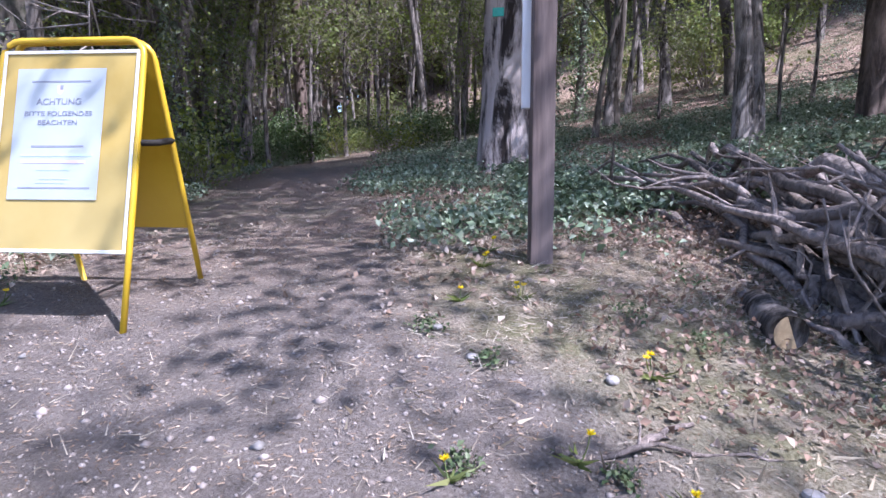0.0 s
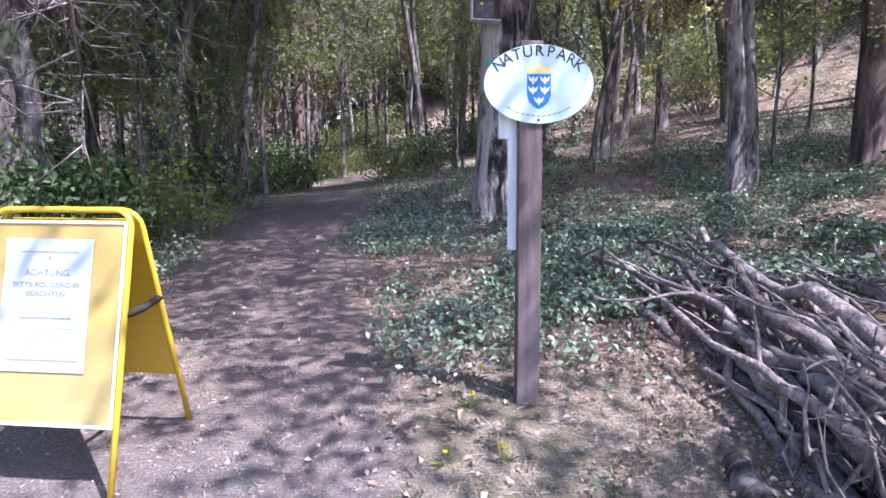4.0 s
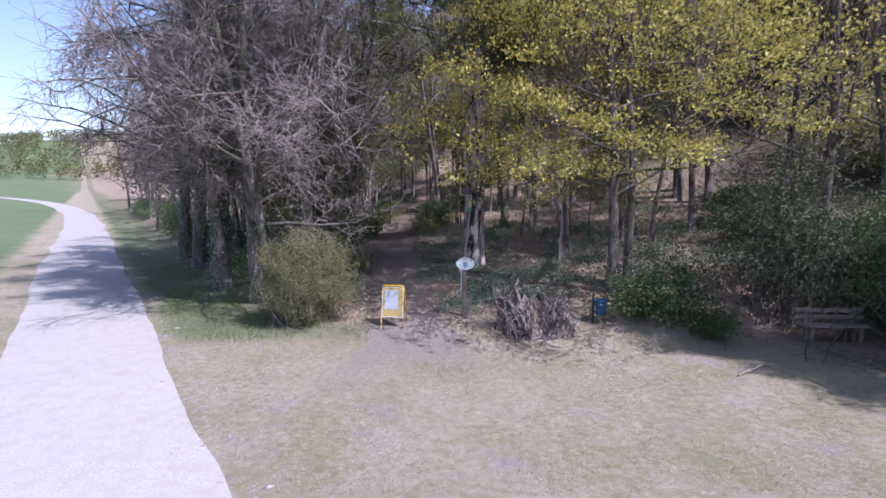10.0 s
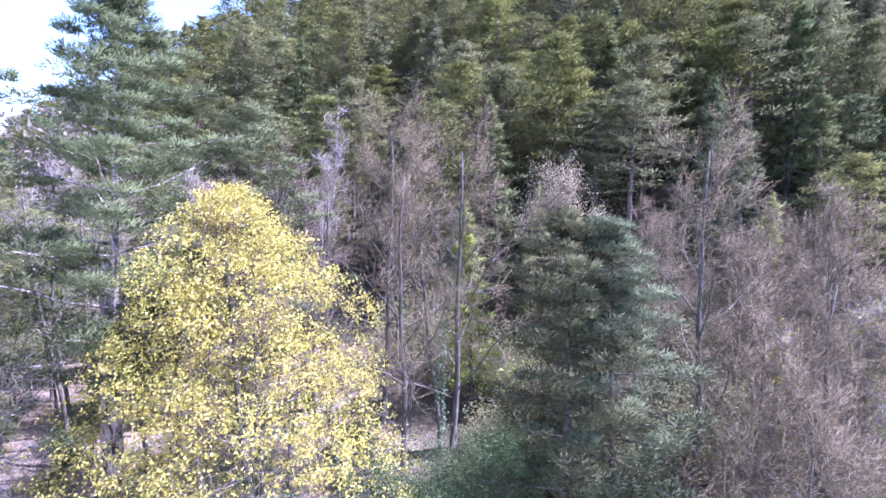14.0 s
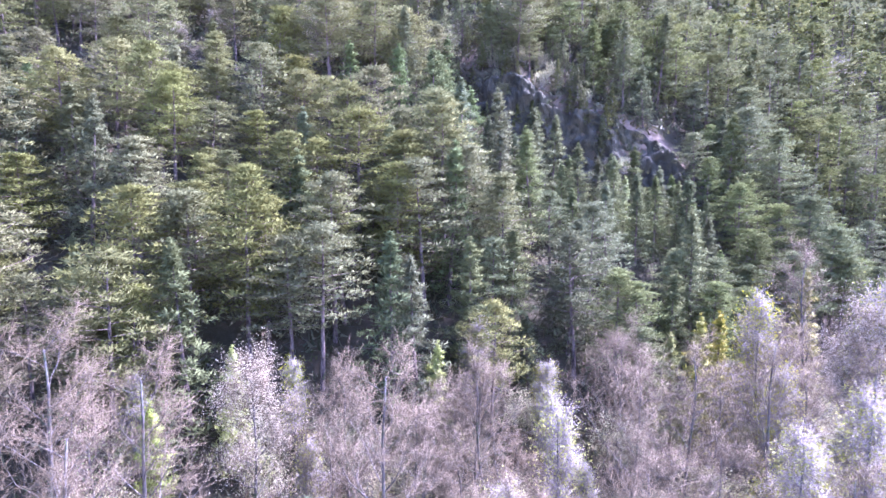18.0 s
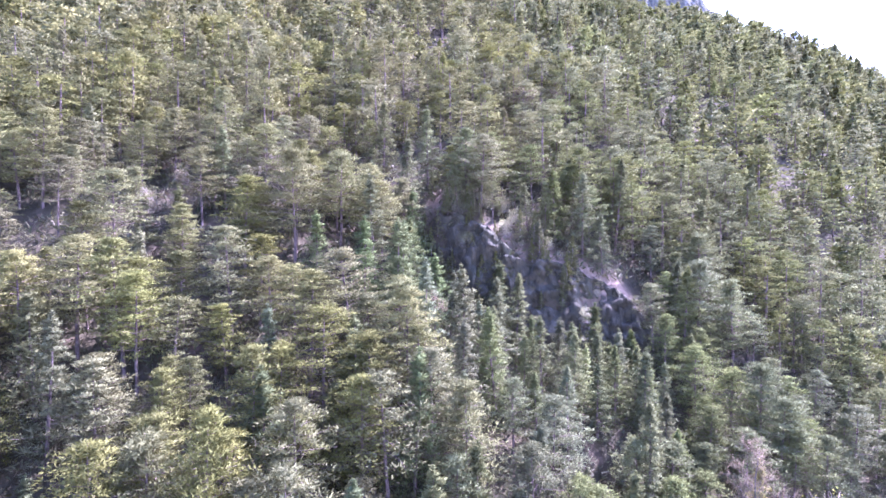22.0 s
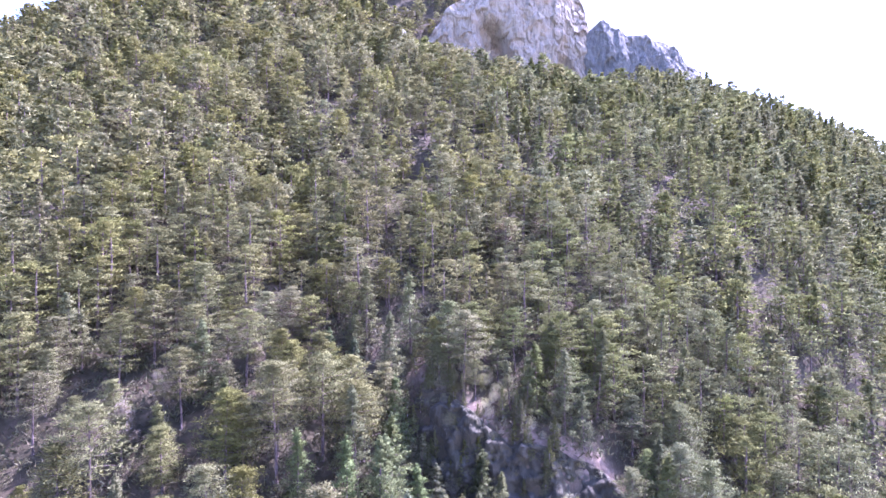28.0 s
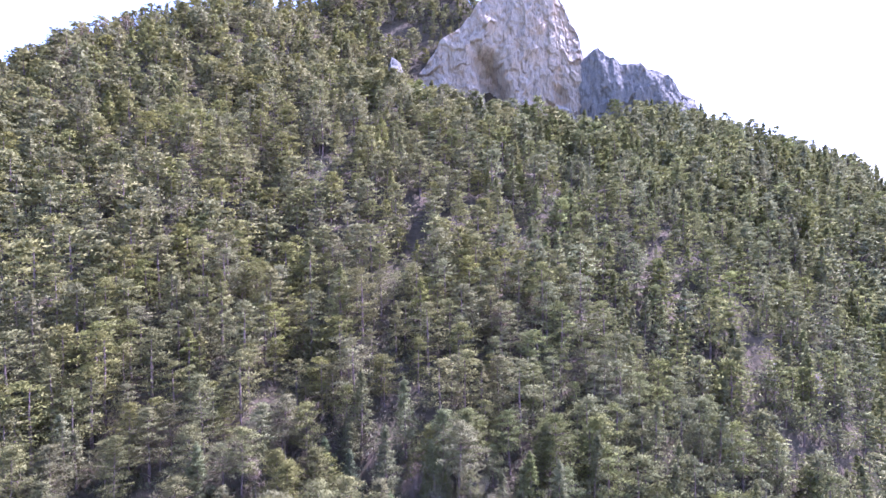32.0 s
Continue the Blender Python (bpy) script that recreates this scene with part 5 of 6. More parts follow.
# dry leaves
x, y, z = scatter(110000, -9, 14, 1.2, 18, rg, lambda x, y: np.clip(off_trail(x, y) + .12, 0, 1) * smooth(y + .5 * fbm(x, y, 1.5, 45), 1.5, 3.2) * smooth(fbm(x, y, 1.0, 46), -.5, .3) * smooth(road_side(x, y), 4, 6) * np.clip(5 / np.maximum(np.hypot(x, y), 3), .2, 1))
tagged(part("leaf_litter", mesh_np("leaf_litter", *leaves(np.stack([x, y, z + rg.uniform(.004, .03, len(x))], -1), rg.uniform(.018, .045, len(x)), rg, 1.0)), LEAF_DEAD), "fallen dry brown leaves", "leaf litter", kind="stuff")
x, y, z = scatter(26000, .5, 6.5, 1.3, 5.5, rg, lambda x, y: off_trail(x, y) * smooth(fbm(x, y, .7, 52), -.5, .3) * np.clip(3 / np.maximum(np.hypot(x, y), 2), .2, 1))
tagged(part("leaf_litter", mesh_np("leaf_litter", *leaves(np.stack([x, y, z + rg.uniform(.004, .05, len(x))], -1), rg.uniform(.014, .034, len(x)), rg, .8)), LEAF_DEAD), "pale dry leaves lying round the brush piles", "leaf litter", kind="stuff")
# straw and thin grass
x, y, z = scatter(330000, -5, 6, -3.5, 3.6, rg, lambda x, y: np.clip(1.05 - trail(x, y), .07, 1) * smooth(fbm(x, y, .8, 47), -.6, .5) * np.clip(1.7 / np.maximum(np.hypot(x, y - 1.4), 1.2), .05, 1) ** 1.6)
n = len(x)
tagged(part("dry_grass", mesh_np("dry_grass", *blades(np.stack([x, y, z + .006], -1), rg.normal(size=(n, 3)) * [1, 1, .25] + [0, 0, .3], rg.uniform(.02, .08, n), rg.uniform(.0009, .0022, n), rg)), STRAW), "matted dry grass", "grass", kind="stuff")
x, y, z = scatter(150000, -6, 7, -4, 4.2, rg, lambda x, y: np.clip(1.0 - trail(x, y), 0, 1) * smooth(fbm(x, y, .55, 48), .25, .7) * np.clip(2.4 / np.maximum(np.hypot(x, y - 1.5), 1.2), .2, 1))
n = len(x)
tagged(part("green_grass", mesh_np("green_grass", *blades(np.stack([x, y, z], -1), rg.normal(size=(n, 3)) * [.6, .6, .3] + [0, 0, .9], rg.uniform(.015, .045, n), rg.uniform(.0008, .002, n), rg)), GRASS), "thin green grass tufts", "grass", kind="stuff")
# long grass at the foot of the olive bush and along the road verge
x, y, z = scatter(30000, -14, -1.8, .6, 14, rg, lambda x, y: smooth(road_side(x, y), .3, 1.5) * (1 - smooth(road_side(x, y), 4.5, 6.5)) * off_trail(x, y) * smooth(y, .9, 1.8) * smooth(fbm(x, y, .9, 49), -.5, .4))
n = len(x)
tagged(part("long_grass", mesh_np("long_grass", *blades(np.stack([x, y, z], -1), rg.normal(size=(n, 3)) * [.5, .5, .3] + [0, 0, .9], rg.uniform(.08, .24, n), rg.uniform(.003, .008, n), rg)), GRASS), "long green grass on the verge", "grass", kind="stuff")
# meadow beyond: coarse tufts
x, y, z = scatter(60000, -7, 15, -15, 1.6, rg, lambda x, y: smooth(fbm(x, y, 1.6, 50), -.5, .6) * smooth(road_side(x, y), .3, 1.2))
n = len(x)
tagged(part("meadow_grass", mesh_np("meadow_grass", *blades(np.stack([x, y, z], -1), rg.normal(size=(n, 3)) * [.9, .9, .2] + [0, 0, .5], rg.uniform(.03, .09, n), rg.uniform(.003, .007, n), rg)), STRAW), "short dry meadow grass", "grass", kind="stuff")


def lumps(x, y, z, s, rg):
    """Small rough stones: squashed octahedra."""
    o = np.array([[1, 0, 0], [0, 1, 0], [-1, 0, 0], [0, -1, 0], [0, 0, 1], [0, 0, -1]], float)
    n = len(x)
    V = o[None] * (s[:, None, None] * rg.uniform(.55, 1.2, (n, 6, 1))) * [1, .8, .55] + np.stack([x, y, z], -1)[:, None]
    a = rg.uniform(0, 6.28, n)
    d = V - np.stack([x, y, z], -1)[:, None]
    V[:, :, 0] = x[:, None] + d[:, :, 0] * np.cos(a)[:, None] - d[:, :, 1] * np.sin(a)[:, None]
    V[:, :, 1] = y[:, None] + d[:, :, 0] * np.sin(a)[:, None] + d[:, :, 1] * np.cos(a)[:, None]
    t = np.array([[0, 1, 4], [1, 2, 4], [2, 3, 4], [3, 0, 4], [1, 0, 5], [2, 1, 5], [3, 2, 5], [0, 3, 5]])
    return V.reshape(-1, 3), (np.arange(n)[:, None, None] * 6 + t).reshape(-1, 3)


x, y, z = scatter(900, -4, 4.5, -3, 9, rg, lambda x, y: .12 + .8 * trail(x, y))
tagged(part("pebbles", mesh_np("pebbles", *lumps(x, y, z + .002, rg.exponential(.0052, len(x)) + .003, rg)), PEBBLE), "small pale stones scattered on the path", "pebbles", kind="stuff")
x, y, z = scatter(80000, -3.4, 3.6, -.6, 5.5, rg, lambda x, y: (.1 + .55 * trail(x, y)) * np.clip(1.4 / np.maximum(np.hypot(x, y - 1.2), 1.0), .1, 1) ** 1.3)
tagged(part("soil_crumbs", mesh_np("soil_crumbs", *lumps(x, y, z + .001, rg.exponential(.0038, len(x)) + .0022, rg)), CLOD), "dry crumbs of earth on the trodden ground", "soil", kind="stuff")
x, y, z = scatter(9000, -12, -1.5, -11, 9, rg, lambda x, y: 1 - smooth(np.abs(road_side(x, y) - .35), .15, .9))
tagged(part("gravel_edge", mesh_np("gravel_edge", *lumps(x, y, z + .006, rg.exponential(.014, len(x)) + .006, rg)), PEBBLE), "loose gravel along the road's edge", "gravel", kind="stuff")
for x, y, s in ((1.55, 1.52, .05), (.52, 1.62, .022), (.10, 1.75, .02), (.62, 1.12, .03), (-.02, 1.95, .02), (.85, 1.18, .022), (-2.05, 1.75, .04)):
    bm = bmesh.new()
    bmesh.ops.create_icosphere(bm, subdivisions=2, radius=s)
    for v in bm.verts:
        v.co *= 1 + .3 * noise.noise(v.co * 30 + Vector((x * 9, y * 7, 0)))
        v.co.z *= .65
    tagged(part("stone", bm, PEBBLE), "pale rough stone on the ground", "stone", "loose stones").location = (x, y, float(land(x, y)) + s * .3)

x, y, z = scatter(60000, -3.5, 3.5, .2, 6.5, rg, lambda x, y: np.clip(1.5 / np.maximum(np.hypot(x, y - 1.3), 1.0), .1, 1) ** 1.5)
n = len(x)
tagged(part("path_litter", mesh_np("path_litter", *blades(np.stack([x, y, z + .004], -1), rg.normal(size=(n, 3)) * [1, 1, .12] + [0, 0, .1], rg.uniform(.006, .03, n), rg.uniform(.0012, .0038, n), rg, .6)), LEAF_DEAD), "crumbs of dry leaves, bark and straw on the bare earth", "litter", kind="stuff")

# dandelions
def dandelion(x, y, heads, seed):
    rg = R(seed)
    th = thing("dandelion", "dandelion with open yellow flowers and a leaf rosette", "dandelion", "dandelions", at=pose(x, y, float(land(x, y)), 0, 0, rg.uniform(0, 360)))
    n = 11
    a = rg.uniform(0, 6.28, n)
    d = np.stack([np.cos(a), np.sin(a), rg.uniform(.15, .7, n)], -1)
    part("leaf_rosette", mesh_np("leaf_rosette", *blades(np.zeros((n, 3)), d, rg.uniform(.05, .09, n), np.full(n, .008), rg)), GRASS, th)
    for k in range(heads):
        c = np.array([rg.uniform(-.035, .035), rg.uniform(-.035, .035), rg.uniform(.04, .075)])
        part("stem", rod([(c[0] * .3, c[1] * .3, 0), tuple(c * [.8, .8, .6]), tuple(c)], .0018, 5), GRASS, th)
        m = 46
        a = rg.uniform(0, 6.28, m)
        d = np.stack([np.cos(a), np.sin(a), rg.uniform(.1, 1.3, m)], -1)
        part("flower", mesh_np("flower", *blades(np.repeat(c[None], m, 0), d, np.full(m, .0155), np.full(m, .0028), rg)), PETAL, th)


for i, (x, y, k) in enumerate(((.32, 2.22, 3), (.24, 2.86, 2), (.19, 2.62, 2), (.07, 2.2, 1), (.66, 1.66, 2), (.33, 1.26, 1), (.02, 1.2, 1), (.55, 1.12, 1), (-1.9, 2.3, 1))):
    dandelion(x, y, k, 300 + i)
# low green clumps
rg = R(400)
spots = []
for x, y, s in ((.0, 3.15, .13), (-.05, 1.95, .07), (.15, 1.72, .06), (.72, 2.05, .09), (.95, 1.9, .08), (1.1, 2.4, .12), (.75, 3.0, .1), (1.2, 3.1, .13), (.05, 1.25, .05), (.42, 1.2, .05), (-2.1, 2.6, .12), (.5, 3.3, .1), (1.35, 1.55, .09)):
    P = rg.normal(size=(70, 3)) * [s * .45, s * .45, 0]
    P[:, 2] = rg.uniform(.008, s * .6, 70) + land(x + P[:, 0], y + P[:, 1])
    spots.append(P + [x, y, 0])
P = np.concatenate(spots)
tagged(part("weeds", mesh_np("weeds", *leaves(P, rg.uniform(.009, .024, len(P)), rg, 1.0)), LEAF_GREEN), "small clumps of green weeds on bare earth", "weeds", kind="stuff")


# ---- the mountain: cliffs ----
AHEAD, RIGHT = np.array([.934, .357]), np.array([.357, -.934])
FOOT = np.array([1.7, -17.6])


def spot(lat, dist):
    """A place in plan, from metres to the right of and along the mountain's axis."""
    lat, dist = np.asarray(lat, float), np.asarray(dist, float)
    return FOOT[0] + RIGHT[0] * lat + AHEAD[0] * dist, FOOT[1] + RIGHT[1] * lat + AHEAD[1] * dist


def crag(label, dist, profile, material, seed, deep, rough, nu=150, nv=120, caves=(), turn=0.0):
    """A rock face: profile rows are (lateral, foot height, top height); its top runs back into the hill."""
    pr = np.array(profile, float)
    u, v = np.linspace(0, 1, nu), np.linspace(0, 1.35, nv)
    U, Vv = np.meshgrid(u, v, indexing="ij")
    lat = pr[0, 0] + U * (pr[-1, 0] - pr[0, 0])
    jag = 1 + .05 * fbm(lat, lat * 0, 7, seed + 5)
    foot, top = np.interp(lat, pr[:, 0], pr[:, 1]) - 5, np.interp(lat, pr[:, 0], pr[:, 2])
    up = np.minimum(Vv, 1)
    z = foot + (top - foot) * up
    back = np.clip(Vv - 1, 0, 1) * 70
    edge = np.minimum(U, 1 - U)
    d = dist + deep * (1 - np.sin(np.pi * np.clip(U, .02, .98)) ** .6) + 9 * up ** 2.2 + back + turn * np.maximum(lat - 8, -8)
    flute = np.abs(fbm(lat + .12 * z, z * .3, 11, seed)) * 1.8 + fbm(lat + .25 * z, z * .5, 5.0, seed + 1) * 1.2 + fbm(lat, z * .4, .8, seed + 4) * .25
    # broken blocks of three sizes, each standing in or out
    grid = np.random.default_rng(seed + 40).uniform(-1, 1, (97, 89))
    for a, b, amp in ((6.5, 9.0, 1.2), (2.6, 4.2, .8), (1.2, 1.9, .42)):
        ci = np.floor((lat + .22 * z + a * .8 * fbm(lat, z, a * 1.7, seed + 7)) / a).astype(int)
        cj = np.floor((z - .15 * lat + b * .8 * fbm(z, lat, b * 1.4, seed + 8)) / b).astype(int)
        flute = flute + amp * grid[ci % 97, cj % 89]
    base = dist + deep * (1 - np.sin(np.pi * np.clip(U, .02, .98)) ** .6) + turn * np.maximum(lat - 8, -8)
    foot = np.minimum(foot, land(*spot(lat, base)) - 2)
    top = foot + (top - foot) * jag
    z = foot + (top - foot) * up + np.clip(Vv - 1, 0, 1) * 6
    d = d + rough * flute * (1 - .6 * np.clip(Vv - 1, 0, .3) / .3)
    for cl, cz, cw, ch, cd in caves:
        d = d + cd * np.exp(-(((lat - cl + .25 * (z - cz)) / cw) ** 4) - ((z - cz) / ch) ** 4)
    lat = lat + rough * .7 * fbm(z, d, 5, seed + 3)
    X, Y = spot(lat, d)
    i, j = np.meshgrid(np.arange(nu - 1), np.arange(nv - 1), indexing="ij")
    F = np.stack([i * nv + j, (i + 1) * nv + j, (i + 1) * nv + j + 1, i * nv + j + 1], -1).reshape(-1, 4)
    ob = part("cliff", mesh_np("cliff", np.stack([X, Y, z], -1).reshape(-1, 3), F), material)
    return tagged(ob, label, "cliff", "crags above the forest")


crag("tall pale limestone cliff with a shallow cave, above the forest", 246, [(-18, 135, 146), (-8, 133, 158), (4, 131, 172), (14, 130, 184), (22, 131, 196), (40, 134, 206), (55, 139, 205), (64, 141, 192), (72, 143, 174), (79, 145, 160)], CLIFF, 61, 6, .85, 300, 260, turn=.32,
     caves=((24, 150, 6, 13, 15), (58, 146, 3.5, 5, 5), (6, 150, 4, 12, 2.5)))
crag("grey crag with shaded tone on the ridge beside the cliff", 262, [(68, 154, 164), (78, 152, 170), (92, 148, 164), (107, 140, 160), (115, 135, 157), (120, 132, 149), (126, 130, 146), (133, 129, 134)], GREY_ROCK, 62, 5, .8, 140, 110)
crag("small pale crag among pines on the summit", 258, [(-128, 150, 166), (-124, 152, 176), (-119, 152, 174), (-114, 152, 160)], CLIFF, 63, 4, .6, 50, 50)
crag("small pale crag among pines on the summit", 262, [(-104, 155, 168), (-101, 156, 176), (-98, 155, 172), (-95, 152, 158)], CLIFF, 64, 3, .5, 40, 40)
crag("small grey crag beside the cliff", 240, [(-25, 140, 150), (-22, 140, 160), (-18, 138, 158), (-15, 136, 146)], GREY_ROCK, 65, 3, .6, 50, 50)

for lat, dist, w, h, mat, sd in ((111, 178, 5, 5, CLIFF, 66), (137, 188, 6, 6, GREY_ROCK, 67), (-101, 196, 5, 7, GREY_ROCK, 68), (118, 184, 3, 4, CLIFF, 69)):
    z0 = float(land(*spot(lat, dist)))
    crag("small pale outcrop showing between the pines" if mat is CLIFF else "small grey outcrop showing between the pines", dist, [(lat - w, z0, z0 + 2), (lat - w * .4, z0, z0 + h + 3), (lat + w * .4, z0, z0 + h + 2), (lat + w, z0, z0 + 1)], mat, sd, 2, .5, 40, 40)

# the shaded rock band in the gully
s = np.linspace(-.05, 1.05, 210)
q = np.linspace(-6.5, 1.6, 84)
S, Q = np.meshgrid(s, q, indexing="ij")
dirn = BAND_B - BAND_A
nrm = np.array([-dirn[1], dirn[0]]) / np.hypot(*dirn)
nrm = nrm if nrm[0] > 0 else -nrm
X = BAND_A[0] + dirn[0] * S + nrm[0] * (Q - 3.0 * np.sin(S * 5.0))
Y = BAND_A[1] + dirn[1] * S + nrm[1] * (Q - 3.0 * np.sin(S * 5.0))
Z = land(X, Y)
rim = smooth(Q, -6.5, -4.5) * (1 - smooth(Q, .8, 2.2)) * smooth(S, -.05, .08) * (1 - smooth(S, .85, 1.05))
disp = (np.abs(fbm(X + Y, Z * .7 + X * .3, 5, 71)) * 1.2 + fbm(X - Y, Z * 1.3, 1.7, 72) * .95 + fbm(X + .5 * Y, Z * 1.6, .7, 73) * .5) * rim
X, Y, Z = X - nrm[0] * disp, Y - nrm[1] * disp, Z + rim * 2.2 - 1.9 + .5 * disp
i, j = np.meshgrid(np.arange(len(s) - 1), np.arange(len(q) - 1), indexing="ij")
k = len(q)
F = np.stack([i * k + j, i * k + j + 1, (i + 1) * k + j + 1, (i + 1) * k + j], -1).reshape(-1, 4)
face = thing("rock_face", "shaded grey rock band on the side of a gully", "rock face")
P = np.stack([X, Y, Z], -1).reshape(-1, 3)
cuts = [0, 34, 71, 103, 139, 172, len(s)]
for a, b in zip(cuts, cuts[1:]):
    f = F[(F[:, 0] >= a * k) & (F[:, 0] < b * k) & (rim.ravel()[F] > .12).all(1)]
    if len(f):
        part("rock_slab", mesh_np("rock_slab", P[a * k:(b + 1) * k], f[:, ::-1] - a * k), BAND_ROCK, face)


# ---- trees at the foot of the slope ----
def edge_tree(name, label, x, y, h, seed, wood, twig, leaf=None, n=0, size=.1, loose=.15, leaf_name="leaves", **kw):
    base = dict(limbs=18, low=.16, spread=.42, rise=.62, branches=9, twigs=11, twig_len=1.0, thin=.0105)
    base.update(kw)
    return broadleaf(name, label, "tree" if leaf else "bare tree", wood, twig, stand(x, y, seed * 37), R(seed), leaf, n, size, loose, leaf_name, "trees at the foot of the slope", h=h, r=h * .011, **base)


PURPLE = edge_tree("bare_tree", "leafless broad tree with purple-grey twigs", 13.4, 9.8, 15.5, 501, BARK_DARK, TWIG_HILL)
PURPLE2 = edge_tree("bare_tree", "leafless round-crowned tree with dense purple twigs", 31.1, -4.3, 9.4, 502, BARK_DARK, TWIG_HILL, limbs=18, spread=.62, low=.1)
for x, y, s in ((12.2, 5.6, .92), (15.2, 5.9, .95), (21.5, -2.8, .95), (40.1, -20.4, .88), (54.7, -24.3, .95), (31.5, -3.4, .6), (37, -15.5, .8), (20.5, -8.2, .72), (44, -27, .8)):
    set_copy(PURPLE, x, y, rw.uniform(0, 360), s)
for x, y, s in ((26.7, -1.9, .95), (24.6, -9.0, .9), (20.0, -6.0, .95), (35.5, -12.5, 1.1), (29.5, -14.5, 1.0), (34.5, -18.0, .9), (22.5, 1.0, .9), (27.5, 3.5, .8), (17.5, -9.0, .9), (40.0, -11, 1.0), (46, -22, 1.1), (25, -18, 1), (32, -27, 1.1)):
    set_copy(PURPLE2, x, y, rw.uniform(0, 360), s)
CHERRY = edge_tree("cherry_tree", "wild cherry tree covered in white blossom", 22.2, 5.6, 10.8, 503, BARK_DARK, TWIG_HILL, BLOSSOM, 9500, .065, .14, "blossom", limbs=16, spread=.40, rise=.6, low=.3)
for x, y, s in ((49.3, -26.3, 1.2), (60.5, 32.2, .5), (46, 40, .55)):
    set_copy(CHERRY, x, y, rw.uniform(0, 360), s)
BIRCH = edge_tree("birch_tree", "slender birch with thin yellow-green young leaves", 30.5, -9.3, 10.2, 504, BARK_DARK, TWIG, LEAF_LIME, 2600, .11, .16, droop=.4, spread=.2, rise=1.0)
for x, y, s in ((48.1, -20.3, 1.25), (51.0, -28.0, 1.5), (24.8, -7.4, .85), (19.5, 2.0, .75), (23.5, 3.0, .7), (36.5, -22.5, .9), (28.5, -16.5, .8), (33.9, -21.6, 1.1), (38.5, -25.5, 1.2), (43.0, -21.0, 1.0)):
    set_copy(BIRCH, x, y, rw.uniform(0, 360), s)
GREEN_PINE = thing("pine_tree", "young pine with fresh yellow-green needles", "pine", "young pines", at=stand(45.3, -15.7))
w, n = pine_mesh(10.5, R(505), 56, 3, 50, .06, .25, conic=True, length=.26, wid=.028, puff=.065)
part("trunk", mesh_np("trunk", *w, smooth=True), BARK_HILL, GREEN_PINE)
part("crown", crown_mesh("crown", n), NEEDLE_LIME, GREEN_PINE)
for x, y, s in ((18.0, 8.2, 1.0), (32.6, -.3, .8), (43.4, -14.4, .9), (47, -17.2, 1), (58, -24, 1.1), (24.5, 9.5, .8), (62, -8, .7)):
    set_copy(GREEN_PINE, x, y, rw.uniform(0, 360), s)
for k in range(60):
    lat, dist = rw.uniform(-30, 34), rw.uniform(17, 46)
    x, y = (float(q) for q in spot(lat, dist))
    if float(land(x, y)) > 9 or (x < 17 and y > -4) or math.hypot(x - 13.6, y + 3) < 3:
        continue
    kind = rw.uniform()
    set_copy(PURPLE2 if kind < .36 else PURPLE if kind < .55 else BIRCH, x, y, rw.uniform(0, 360), rw.uniform(.55, .85), zscale=rw.uniform(.7, 1.0))
YOUNG = bush("shrub", "pale scrub with thin grey-green leaves", stand(26.5, -6.0), R(506), LEAF_OLIVE, 3200, 1.6, 1.5, 2.6, .085, 60, TWIG, group="scrub at the foot of the slope")
for k in range(100):
    lat, dist = rw.uniform(-26, 34), rw.uniform(17, 50)
    x, y = spot(lat, dist)
    if float(land(x, y)) > 9 or (x < 16 and y > -3):
        continue
    set_copy(YOUNG, float(x), float(y), rw.uniform(0, 360), rw.uniform(.7, 1.5))

# scrub clinging to the rock band
SMALL = thing("pine_tree", "small pine rooted in the rocks", "pine", "young pines", at=stand(70.5, 3.0))
w, n = pine_mesh(10.5, R(507), 40, 3, 16, .06, .27, conic=True, length=.5, wid=.08, puff=.07)
part("trunk", mesh_np("trunk", *w, smooth=True), BARK_PINE, SMALL)
part("crown", crown_mesh("crown", n), NEEDLE, SMALL)
SMALL.scale = (.3, .3, .3)
for k in range(70):
    f, o = rw.uniform(.0, .9), rw.uniform(-6.5, 1)
    x, y = BAND_A[0] + (BAND_B[0] - BAND_A[0]) * f + o, BAND_A[1] + (BAND_B[1] - BAND_A[1]) * f
    set_copy(SMALL, float(x), float(y), rw.uniform(0, 360), rw.uniform(.16, .46), sink=-.9)
for k in range(80):
    f, o = rw.uniform(.0, .9), rw.uniform(-7, 3)
    x, y = BAND_A[0] + (BAND_B[0] - BAND_A[0]) * f + o, BAND_A[1] + (BAND_B[1] - BAND_A[1]) * f
    set_copy(YOUNG, float(x), float(y), rw.uniform(0, 360), rw.uniform(.25, .7), sink=-.8)

# ---- pine forest on the slope ----
PINES = []
for i in range(8):
    conic = i >= 5
    w, n = pine_mesh(10.5, R(600 + i), (40, 34, 44, 30, 48, 70, 62, 66)[i], 3 if not conic else 2, 50, (.34, .42, .26, .46, .30, .06, .04, .1)[i], (.25, .27, .23, .28, .22, .23, .26, .21)[i], conic=conic, length=.26, wid=.030, puff=.092 if not conic else .075, flat=.3)
    tm, cm = mesh_np("trunk", *w, smooth=True), crown_mesh("crown", n)
    tm.materials.append(BARK_HILL), cm.materials.append(NEEDLE if not conic else NEEDLE_DARK)
    # copy for the right-hand trees: distance haze put into a cooler needle colour
    hazed = cm.copy()
    hazed.materials.clear()
    hazed.materials.append(NEEDLE_HAZED)
    PINES.append((tm, cm, hazed))
